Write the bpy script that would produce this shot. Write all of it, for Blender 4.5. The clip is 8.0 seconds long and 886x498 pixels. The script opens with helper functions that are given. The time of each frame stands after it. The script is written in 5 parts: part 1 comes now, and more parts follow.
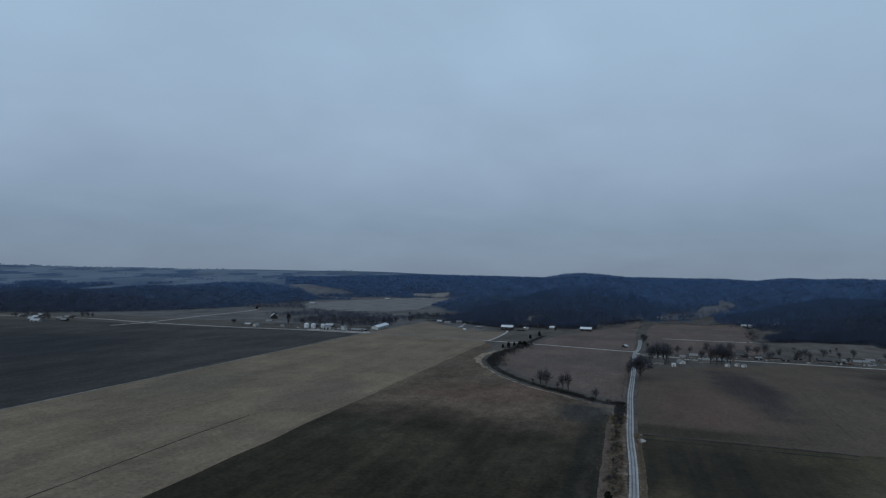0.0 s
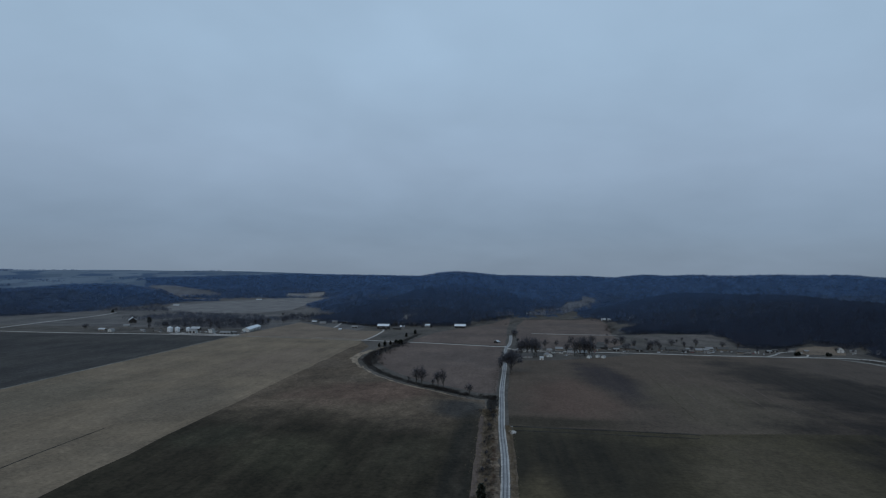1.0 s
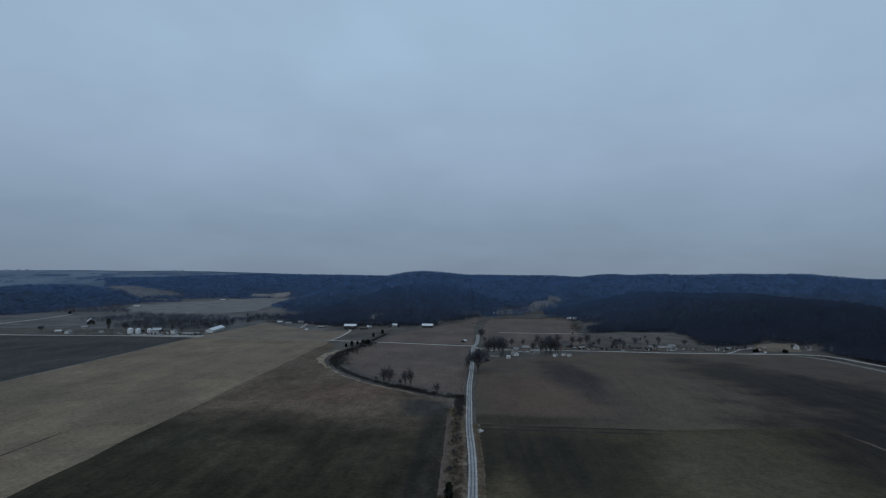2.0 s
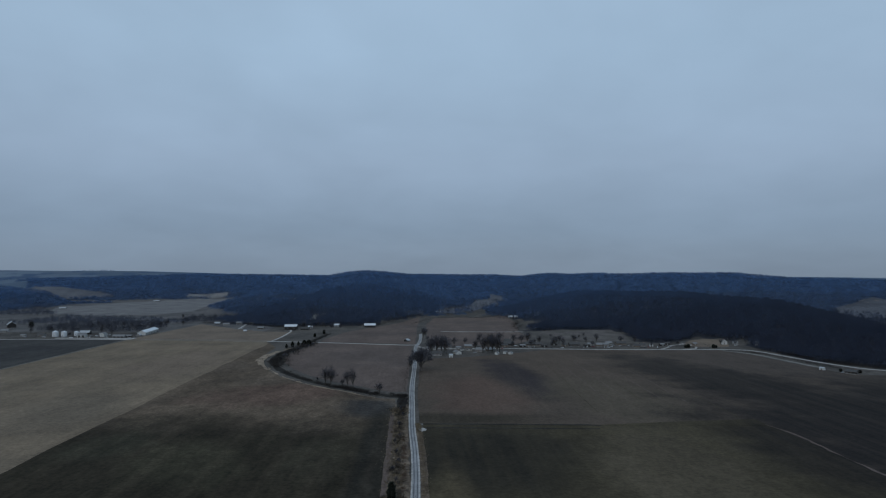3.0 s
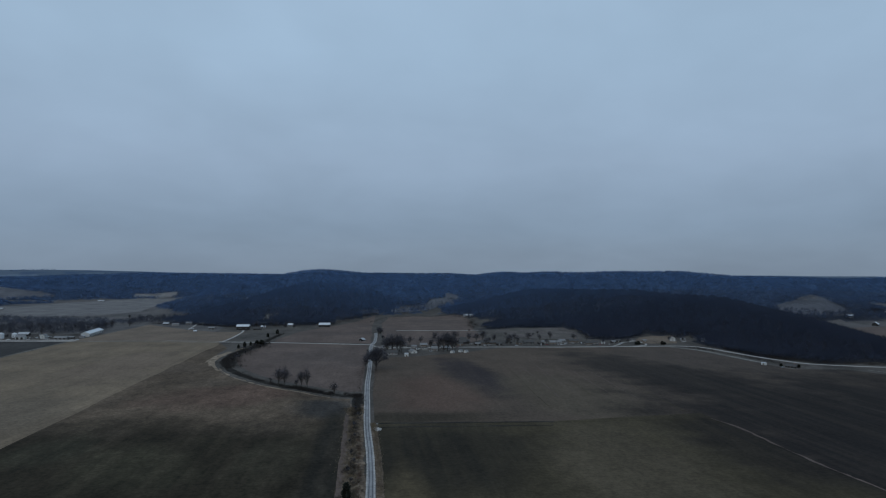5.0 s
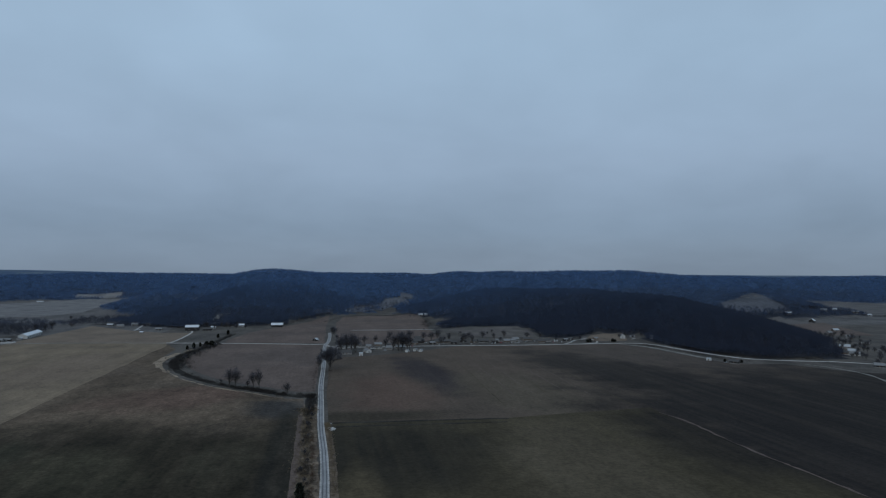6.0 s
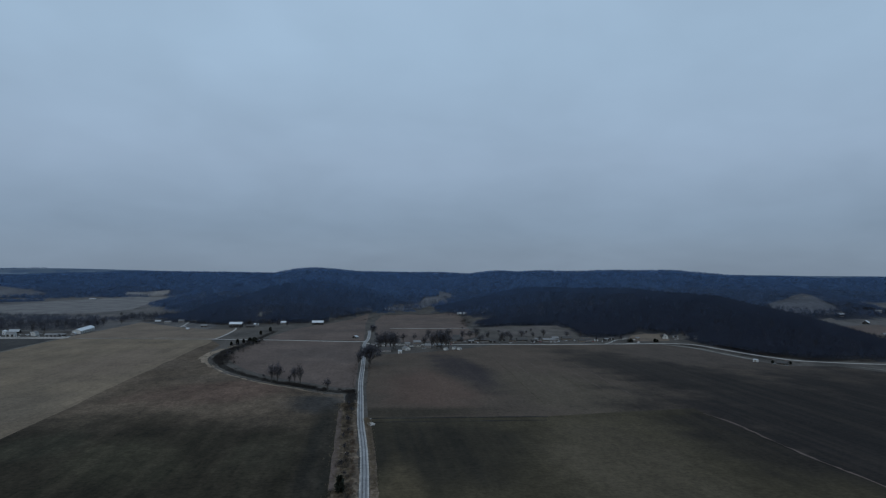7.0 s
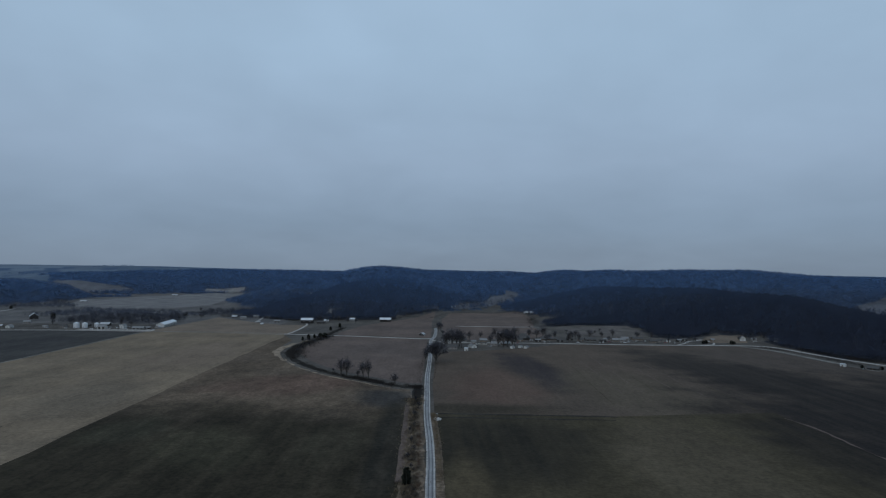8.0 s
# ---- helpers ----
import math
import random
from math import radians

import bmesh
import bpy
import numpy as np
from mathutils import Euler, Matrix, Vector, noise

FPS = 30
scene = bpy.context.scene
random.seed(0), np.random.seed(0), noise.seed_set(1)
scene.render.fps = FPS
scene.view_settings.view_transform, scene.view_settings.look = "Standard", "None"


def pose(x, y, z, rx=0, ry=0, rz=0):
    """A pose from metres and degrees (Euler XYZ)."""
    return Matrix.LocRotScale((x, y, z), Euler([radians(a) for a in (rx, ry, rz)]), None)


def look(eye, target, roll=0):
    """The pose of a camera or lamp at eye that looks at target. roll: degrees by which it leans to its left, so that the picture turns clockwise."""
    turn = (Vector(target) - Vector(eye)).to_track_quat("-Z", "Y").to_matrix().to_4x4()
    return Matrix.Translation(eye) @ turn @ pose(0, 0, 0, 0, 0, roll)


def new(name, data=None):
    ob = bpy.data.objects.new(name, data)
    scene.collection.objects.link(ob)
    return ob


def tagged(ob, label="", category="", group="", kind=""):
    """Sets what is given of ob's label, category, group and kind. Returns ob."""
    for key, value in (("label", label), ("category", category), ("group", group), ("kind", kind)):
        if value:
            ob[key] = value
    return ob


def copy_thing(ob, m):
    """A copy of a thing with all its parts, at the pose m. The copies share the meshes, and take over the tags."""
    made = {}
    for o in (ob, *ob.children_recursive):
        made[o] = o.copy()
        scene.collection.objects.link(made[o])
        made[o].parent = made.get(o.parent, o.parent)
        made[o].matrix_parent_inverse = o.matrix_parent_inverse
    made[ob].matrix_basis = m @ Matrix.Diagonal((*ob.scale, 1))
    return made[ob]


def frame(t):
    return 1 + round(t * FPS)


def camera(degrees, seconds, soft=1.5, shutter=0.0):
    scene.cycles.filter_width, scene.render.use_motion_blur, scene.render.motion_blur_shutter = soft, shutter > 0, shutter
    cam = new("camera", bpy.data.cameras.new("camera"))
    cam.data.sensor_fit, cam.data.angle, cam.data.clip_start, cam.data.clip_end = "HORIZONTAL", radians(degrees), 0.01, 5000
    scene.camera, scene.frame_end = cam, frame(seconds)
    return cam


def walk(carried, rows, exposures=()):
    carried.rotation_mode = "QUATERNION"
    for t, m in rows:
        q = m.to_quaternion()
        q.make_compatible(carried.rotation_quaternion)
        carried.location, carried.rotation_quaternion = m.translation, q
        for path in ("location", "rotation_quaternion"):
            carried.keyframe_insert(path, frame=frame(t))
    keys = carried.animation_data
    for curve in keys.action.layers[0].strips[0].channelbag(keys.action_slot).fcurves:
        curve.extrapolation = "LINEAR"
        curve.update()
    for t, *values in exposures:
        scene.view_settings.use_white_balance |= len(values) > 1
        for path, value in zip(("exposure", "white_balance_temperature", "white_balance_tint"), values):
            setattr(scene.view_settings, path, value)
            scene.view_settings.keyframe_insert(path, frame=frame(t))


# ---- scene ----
cam = camera(70.3, 8.0, soft=1.2)
# seconds, x, y, z, yaw, pitch, roll: a drone that hovers, turns and sinks a little
PATH = [
    (0.0, 0.01, 0.00, 115.00, 16.992, 2.279, 1.014),
    (0.2, 0.00, 0.00, 115.04, 15.45, 2.299, 0.927),
    (0.5, -0.05, 0.01, 115.10, 11.227, 2.329, 0.796),
    (0.8, -0.13, 0.01, 115.25, 7.00, 2.328, 0.660),
    (1.0, -0.19, 0.01, 115.30, 5.739, 2.328, 0.570),
    (1.2, -0.24, 0.00, 115.27, 5.04, 2.327, 0.551),
    (1.75, -0.37, -0.05, 115.14, 3.35, 2.326, 0.49),
    (2.3, -0.49, -0.08, 115.00, 1.535, 2.325, 0.448),
    (2.5, -0.54, -0.09, 115.00, 0.096, 2.324, 0.429),
    (3.0, -0.62, -0.13, 115.06, -2.463, 2.293, 0.308),
    (3.5, -0.68, -0.16, 115.06, -3.408, 2.277, 0.283),
    (4.0, -0.70, -0.16, 115.08, -3.871, 2.267, 0.281),
    (4.5, -0.67, -0.11, 115.18, -4.799, 2.216, 0.256),
    (5.0, -0.64, -0.07, 115.12, -6.495, 2.205, 0.266),
    (5.2, -0.68, -0.04, 114.95, -7.30, 2.204, 0.255),
    (5.75, -0.85, 0.06, 114.30, -9.86, 2.200, 0.230),
    (6.05, -0.94, 0.11, 113.75, -10.65, 2.200, 0.220),
    (6.3, -1.00, 0.15, 113.25, -10.45, 2.200, 0.212),
    (6.5, -1.02, 0.16, 112.84, -9.771, 2.196, 0.218),
    (7.0, -0.96, 0.16, 111.64, -7.092, 2.167, 0.367),
    (7.5, -0.91, 0.16, 110.22, -3.606, 2.131, 0.547),
    (8.0, -0.82, 0.15, 109.30, -1.050, 2.056, 0.644),
]
walk(cam, [(t, pose(x, y, z, 90 + pitch, 0, yaw) @ pose(0, 0, 0, 0, 0, roll)) for t, x, y, z, yaw, pitch, roll in PATH])

# ---- world and sun: a closed, cold overcast sky in the evening ----
SUN_EL, SUN_AZ = radians(32), radians(205)
world = bpy.data.worlds.new("overcast_sky")
scene.world = world
world.use_nodes = True
wn, wl = world.node_tree.nodes, world.node_tree.links
wn.clear()


def wnode(kind, **values):
    n = wn.new(kind)
    for key, value in values.items():
        n.inputs[key].default_value = value
    return n


def wmath(op, a, b=None):
    n = wn.new("ShaderNodeMath")
    n.operation = op
    for i, s in enumerate((a, b)):
        if s is None:
            continue
        if isinstance(s, (int, float)):
            n.inputs[i].default_value = s
        else:
            wl.new(s, n.inputs[i])
    return n.outputs[0]


sky_dir = wn.new("ShaderNodeTexCoord").outputs["Generated"]
sep = wn.new("ShaderNodeSeparateXYZ")
wl.new(sky_dir, sep.inputs[0])
up = wmath("MAXIMUM", sep.outputs["Z"], 0.0)
# the cloud base as a plane overhead, seen in perspective
flat = wmath("ADD", up, 0.30)
plane = wn.new("ShaderNodeCombineXYZ")
wl.new(wmath("DIVIDE", sep.outputs["X"], flat), plane.inputs["X"])
wl.new(wmath("DIVIDE", sep.outputs["Y"], flat), plane.inputs["Y"])
big = wnode("ShaderNodeTexNoise", Scale=1.3, Detail=3.0, Roughness=0.5, Distortion=0.35)
small = wnode("ShaderNodeTexNoise", Scale=3.6, Detail=4.0, Roughness=0.55, Distortion=0.2)
wl.new(plane.outputs[0], big.inputs["Vector"])
wl.new(plane.outputs[0], small.inputs["Vector"])
grade = wn.new("ShaderNodeValToRGB")
wl.new(up, grade.inputs["Fac"])
stops = ((0.0, (0.202, 0.266, 0.352)), (0.07, (0.221, 0.302, 0.410)), (0.17, (0.304, 0.408, 0.546)),
         (0.33, (0.358, 0.498, 0.660)), (1.0, (0.38, 0.53, 0.70)))
ramp = grade.color_ramp
while len(ramp.elements) < len(stops):
    ramp.elements.new(0.5)
for e, (p, c) in zip(ramp.elements, stops):
    e.position, e.color = p, (*c, 1)
cloud = wmath("ADD", wmath("MULTIPLY", wmath("SUBTRACT", big.outputs["Fac"], 0.5), 0.34),
              wmath("MULTIPLY", wmath("SUBTRACT", small.outputs["Fac"], 0.5), 0.12))
shade = wmath("ADD", cloud, 1.0)
tinted = wn.new("ShaderNodeVectorMath")
tinted.operation = "SCALE"
wl.new(grade.outputs["Color"], tinted.inputs[0])
wl.new(shade, tinted.inputs["Scale"])
clear = wn.new("ShaderNodeTexSky")
clear.sky_type = "NISHITA"
clear.sun_disc = False
clear.sun_elevation, clear.sun_rotation = SUN_EL, SUN_AZ
air = wnode("ShaderNodeBackground", Strength=0.06)
wl.new(clear.outputs["Color"], air.inputs["Color"])
overcast = wnode("ShaderNodeBackground", Strength=0.97)
wl.new(tinted.outputs[0], overcast.inputs["Color"])
both = wnode("ShaderNodeMixShader", Fac=0.96)
wl.new(air.outputs[0], both.inputs[1])
wl.new(overcast.outputs[0], both.inputs[2])
wl.new(both.outputs[0], wn.new("ShaderNodeOutputWorld").inputs["Surface"])

sun = new("sun", bpy.data.lights.new("sun", "SUN"))
sun.data.energy, sun.data.angle, sun.data.color = 0.5, radians(25), (1.0, 0.96, 0.9)
sun.matrix_world = look((0, 0, 300), (-math.sin(SUN_AZ) * math.cos(SUN_EL), -math.cos(SUN_AZ) * math.cos(SUN_EL), 300 - math.sin(SUN_EL)))


# ---- materials ----
def material(name, rough=0.9, metal=0.0, spec=0.3):
    m = bpy.data.materials.new(name)
    m.use_nodes = True
    b = m.node_tree.nodes["Principled BSDF"]
    b.inputs["Roughness"].default_value = rough
    b.inputs["Metallic"].default_value = metal
    b.inputs["Specular IOR Level"].default_value = spec
    return m, m.node_tree.nodes, m.node_tree.links, b


def noise_node(nodes, links, scale, stretch=(1, 1, 1), detail=3.0, rough=0.55, turn=0.0):
    """World-space noise; scale in cycles per metre."""
    pos = nodes.new("ShaderNodeNewGeometry")
    mp = nodes.new("ShaderNodeMapping")
    mp.inputs["Scale"].default_value = [scale * s for s in stretch]
    mp.inputs["Rotation"].default_value = (0, 0, radians(turn))
    links.new(pos.outputs["Position"], mp.inputs["Vector"])
    n = nodes.new("ShaderNodeTexNoise")
    n.inputs["Scale"].default_value = 1.0
    n.inputs["Detail"].default_value = detail
    n.inputs["Roughness"].default_value = rough
    links.new(mp.outputs[0], n.inputs["Vector"])
    return n.outputs["Fac"]


def sharpen(nodes, links, fac, low, high):
    r = nodes.new("ShaderNodeMapRange")
    r.interpolation_type = "SMOOTHSTEP"
    r.inputs["From Min"].default_value, r.inputs["From Max"].default_value = low, high
    links.new(fac, r.inputs["Value"])
    return r.outputs["Result"]


def mix(nodes, links, fac, a, b, blend="MIX"):
    n = nodes.new("ShaderNodeMix")
    n.data_type, n.blend_type = "RGBA", blend
    if isinstance(fac, (int, float)):
        n.inputs["Factor"].default_value = fac
    else:
        links.new(fac, n.inputs["Factor"])
    for key, v in (("A", a), ("B", b)):
        s = next(i for i in n.inputs if i.name == key and i.type == "RGBA")
        if isinstance(v, tuple):
            s.default_value = (*v, 1)
        else:
            links.new(v, s)
    return next(o for o in n.outputs if o.type == "RGBA")


def soil(name, main, patch, streak, patch_size=140.0, row_turn=0.0, row=0.16, patch_cut=(0.42, 0.62), grit=0.35, belt=None, blotch=0.24, spots=()):
    """Winter field: soil or stubble with large patches, long streaks along the rows, and fine grain."""
    m, n, l, b = material(name, 1.0, 0, 0.075)
    big_f = sharpen(n, l, noise_node(n, l, 1 / patch_size, detail=4.0), *patch_cut)
    c = mix(n, l, big_f, main, patch)
    if belt:
        # heavier, damper soil south of a wandering line, lens falloff painted into its dark: (colour, y of the line,
        # softness, wander)
        pos = n.new("ShaderNodeNewGeometry")
        xyz = n.new("ShaderNodeSeparateXYZ")
        l.new(pos.outputs["Position"], xyz.inputs[0])
        w = n.new("ShaderNodeMath")
        w.operation = "MULTIPLY_ADD"
        l.new(noise_node(n, l, 1 / 95, detail=4.0), w.inputs[0])
        w.inputs[1].default_value = belt[3]
        l.new(xyz.outputs["Y"], w.inputs[2])
        line = belt[1] + belt[3] / 2
        damp = sharpen(n, l, w.outputs[0], line - belt[2], line + belt[2])
        c = mix(n, l, damp, belt[0], c)
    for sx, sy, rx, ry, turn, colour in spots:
        # a ragged oval of other tone: soil patches, some with lens falloff put in
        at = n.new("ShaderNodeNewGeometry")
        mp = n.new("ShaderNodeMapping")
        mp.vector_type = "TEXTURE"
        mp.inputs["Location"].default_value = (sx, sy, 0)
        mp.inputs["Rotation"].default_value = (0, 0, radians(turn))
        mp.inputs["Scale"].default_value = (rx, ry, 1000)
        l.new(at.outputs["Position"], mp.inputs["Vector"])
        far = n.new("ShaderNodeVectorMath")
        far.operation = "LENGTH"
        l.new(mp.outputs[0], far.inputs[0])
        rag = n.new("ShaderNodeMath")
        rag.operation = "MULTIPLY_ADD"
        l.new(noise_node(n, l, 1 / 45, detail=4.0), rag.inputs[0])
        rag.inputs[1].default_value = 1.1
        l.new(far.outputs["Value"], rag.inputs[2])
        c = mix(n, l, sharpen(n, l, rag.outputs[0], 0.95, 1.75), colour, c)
    rows = sharpen(n, l, noise_node(n, l, 0.12, (1, 0.03, 1), 3.0, 0.6, row_turn), 0.35, 0.7)
    w = n.new("ShaderNodeMath")
    w.operation = "MULTIPLY"
    w.inputs[1].default_value = row
    l.new(rows, w.inputs[0])
    c = mix(n, l, w.outputs[0], c, streak)
    blot = n.new("ShaderNodeMapRange")
    blot.inputs["From Min"].default_value, blot.inputs["From Max"].default_value = 0.32, 0.68
    blot.inputs["To Min"].default_value, blot.inputs["To Max"].default_value = 1 - blotch, 1 + blotch
    l.new(noise_node(n, l, 1 / 38, (1.0, 0.45, 1), 5.0, 0.6, row_turn), blot.inputs["Value"])
    mul0 = n.new("ShaderNodeVectorMath")
    mul0.operation = "SCALE"
    l.new(c, mul0.inputs[0])
    l.new(blot.outputs[0], mul0.inputs["Scale"])
    c = mul0.outputs[0]
    clod = n.new("ShaderNodeMapRange")
    clod.inputs["From Min"].default_value, clod.inputs["From Max"].default_value = 0.3, 0.7
    clod.inputs["To Min"].default_value, clod.inputs["To Max"].default_value = 1 - 0.8 * blotch, 1 + 0.8 * blotch
    l.new(noise_node(n, l, 1 / 8, (1.0, 0.6, 1), 4.0, 0.65, row_turn + 8), clod.inputs["Value"])
    mul1 = n.new("ShaderNodeVectorMath")
    mul1.operation = "SCALE"
    l.new(c, mul1.inputs[0])
    l.new(clod.outputs[0], mul1.inputs["Scale"])
    c = mul1.outputs[0]
    fine = noise_node(n, l, 0.35, detail=6.0, rough=0.7)
    g = n.new("ShaderNodeMapRange")
    g.inputs["From Min"].default_value, g.inputs["From Max"].default_value = 0.3, 0.7
    g.inputs["To Min"].default_value, g.inputs["To Max"].default_value = 1 - grit, 1 + grit
    l.new(fine, g.inputs["Value"])
    mul = n.new("ShaderNodeVectorMath")
    mul.operation = "SCALE"
    l.new(c, mul.inputs[0])
    l.new(g.outputs[0], mul.inputs["Scale"])
    l.new(mul.outputs[0], b.inputs["Base Color"])
    bump = n.new("ShaderNodeBump")
    bump.inputs["Strength"].default_value, bump.inputs["Distance"].default_value = 0.6, 0.15
    l.new(fine, bump.inputs["Height"])
    l.new(bump.outputs[0], b.inputs["Normal"])
    return m


def surface(name, colour, wear, rough=0.7, metal=0.0, scale=0.8, cut=(0.45, 0.75), amount=0.6, spec=0.3, upright=False, airy=1.0):
    """Painted, metal or timber surface with blotches of wear and fine grain."""
    m, n, l, b = material(name, rough, metal, spec)
    f = sharpen(n, l, noise_node(n, l, scale, detail=5.0, rough=0.65), *cut)
    w = n.new("ShaderNodeMath")
    w.operation = "MULTIPLY"
    w.inputs[1].default_value = amount
    l.new(f, w.inputs[0])
    l.new(mix(n, l, w.outputs[0], colour, wear), b.inputs["Base Color"])
    b.inputs["Alpha"].default_value = airy
    if upright:
        # a cloud of fine twigs scatters light upwards, whichever way one blade faces
        up_dir = n.new("ShaderNodeCombineXYZ")
        up_dir.inputs["Z"].default_value = 1.0
        l.new(up_dir.outputs[0], b.inputs["Normal"])
    return m


# both ovals put the lens's edge darkening into the soil colour
FIELD_DARK = soil("dark_ploughed_soil", (0.050, 0.046, 0.043), (0.036, 0.034, 0.034), (0.060, 0.055, 0.051), 180, row=0.3, row_turn=86,
                  spots=((-880, 690, 230, 230, 0, (0.024, 0.024, 0.026)), (-620, 520, 110, 180, 0, (0.030, 0.029, 0.029))))
FIELD_TAN = soil("pale_winter_stubble", (0.190, 0.142, 0.099), (0.161, 0.122, 0.087), (0.134, 0.105, 0.074), 60, row=0.42, patch_cut=(0.42, 0.58), blotch=0.16, grit=0.3,
                 spots=((-430, 540, 60, 130, 0, (0.140, 0.111, 0.081)), (-300, 828, 60, 150, 0, (0.176, 0.130, 0.096)), (-290, 545, 45, 90, 0, (0.146, 0.113, 0.083))))
FIELD_NORTH = soil("rosy_brown_stubble", (0.172, 0.130, 0.098), (0.142, 0.109, 0.084), (0.194, 0.146, 0.112), 110, blotch=0.12)
FIELD_BROWN = soil("brown_bean_stubble", (0.122, 0.090, 0.076), (0.100, 0.076, 0.066), (0.138, 0.102, 0.085), 130, blotch=0.16)
FIELD_MIDDLE = soil("brown_soil_by_creek", (0.107, 0.078, 0.055), (0.086, 0.064, 0.047), (0.122, 0.089, 0.062), 120, row=0.12, blotch=0.34, grit=0.42,
                    spots=((-130, 615, 90, 60, 30, (0.115, 0.074, 0.055)), (-38, 548, 36, 42, 20, (0.044, 0.040, 0.037)), (-27, 400, 14, 150, 0, (0.024, 0.021, 0.016)),
                           (-140, 392, 40, 60, 30, (0.043, 0.037, 0.023)), (-62, 402, 26, 60, 0, (0.044, 0.037, 0.024)), (-205, 430, 30, 40, 0, (0.038, 0.034, 0.022))),
                    belt=((0.027, 0.022, 0.014), 492, 62, 270))
FIELD_DAMP = soil("damp_winter_soil", (0.064, 0.051, 0.031), (0.051, 0.041, 0.026), (0.077, 0.060, 0.036), 120, blotch=0.2, row=0.2, grit=0.3,
                  spots=((50, 410, 85, 88, 10, (0.026, 0.022, 0.016)), (270, 400, 62, 130, 0, (0.022, 0.018, 0.015)), (152, 350, 54, 150, -8, (0.080, 0.063, 0.042)), (20, 318, 13, 70, 0, (0.086, 0.066, 0.040))))
# last two ovals: dark soil, deepened with lens falloff in its colour
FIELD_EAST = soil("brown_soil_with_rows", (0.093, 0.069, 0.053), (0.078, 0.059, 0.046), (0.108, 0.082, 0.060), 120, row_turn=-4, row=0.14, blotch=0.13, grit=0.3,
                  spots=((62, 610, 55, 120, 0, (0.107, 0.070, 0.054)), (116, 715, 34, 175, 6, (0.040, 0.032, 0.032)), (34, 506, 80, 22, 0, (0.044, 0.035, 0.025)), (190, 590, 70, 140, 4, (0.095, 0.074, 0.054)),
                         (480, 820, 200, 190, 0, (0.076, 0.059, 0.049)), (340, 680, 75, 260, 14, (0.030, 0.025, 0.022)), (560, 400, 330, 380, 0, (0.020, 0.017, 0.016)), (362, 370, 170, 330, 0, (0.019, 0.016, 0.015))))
# hill grass greyed and blued by distance haze painted into it
HILL_GRASS = soil("hazed_hill_pasture", (0.112, 0.112, 0.122), (0.086, 0.086, 0.096), (0.128, 0.127, 0.136), 80, row=0.3, blotch=0.2)
FIELD_PALE = soil("pale_grass_slope", (0.195, 0.180, 0.162), (0.150, 0.138, 0.122), (0.215, 0.20, 0.18), 90)
PASTURE = soil("dormant_pasture", (0.092, 0.080, 0.070), (0.066, 0.059, 0.053), (0.106, 0.093, 0.082), 60)
VERGE = soil("dead_verge_grass", (0.150, 0.112, 0.083), (0.088, 0.066, 0.052), (0.20, 0.152, 0.11), 9, row=0.3, grit=0.6)
MEADOW = soil("dull_meadow_grass", (0.112, 0.095, 0.088), (0.088, 0.078, 0.067), (0.125, 0.108, 0.09), 50)
# cooler copy of the meadow grass, with haze mixed into its colour
FAR_GRASS = soil("hazed_far_grass", (0.086, 0.088, 0.099), (0.066, 0.068, 0.078), (0.098, 0.098, 0.108), 60)
# woodland floor in four tints, blue distance haze mixed into the colour
HAZED_LITTERS = [soil("hazed_woodland_floor", c, tuple(0.82 * v for v in c), tuple(1.1 * v for v in c), 40, row=0.1, blotch=0.12)
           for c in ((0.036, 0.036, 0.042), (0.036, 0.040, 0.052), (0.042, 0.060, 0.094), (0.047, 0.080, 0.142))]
VALLEY_GRASS = soil("grey_valley_grass", (0.114, 0.104, 0.099), (0.080, 0.074, 0.073), (0.136, 0.124, 0.116), 90, blotch=0.22)
PALE_WINTER = soil("bleached_winter_grass", (0.166, 0.153, 0.147), (0.116, 0.110, 0.110), (0.196, 0.182, 0.174), 55, row=0.4, blotch=0.16)
BARE_EARTH = soil("pale_washed_earth", (0.25, 0.19, 0.138), (0.165, 0.128, 0.095), (0.28, 0.22, 0.165), 14)
GRAVEL = soil("pale_gravel", (0.40, 0.37, 0.345), (0.32, 0.30, 0.28), (0.44, 0.41, 0.38), 12, row=0.1, blotch=0.08)
DITCH = soil("damp_ditch", (0.036, 0.032, 0.027), (0.024, 0.022, 0.021), (0.055, 0.047, 0.036), 20)
ASPHALT = soil("worn_grey_asphalt", (0.27, 0.265, 0.265), (0.22, 0.215, 0.215), (0.31, 0.30, 0.30), 18, row=0.5, grit=0.15, blotch=0.08)
TRACK = soil("dark_wheel_track", (0.125, 0.125, 0.13), (0.10, 0.10, 0.105), (0.15, 0.15, 0.15), 18, row=0.3, grit=0.15, blotch=0.08)


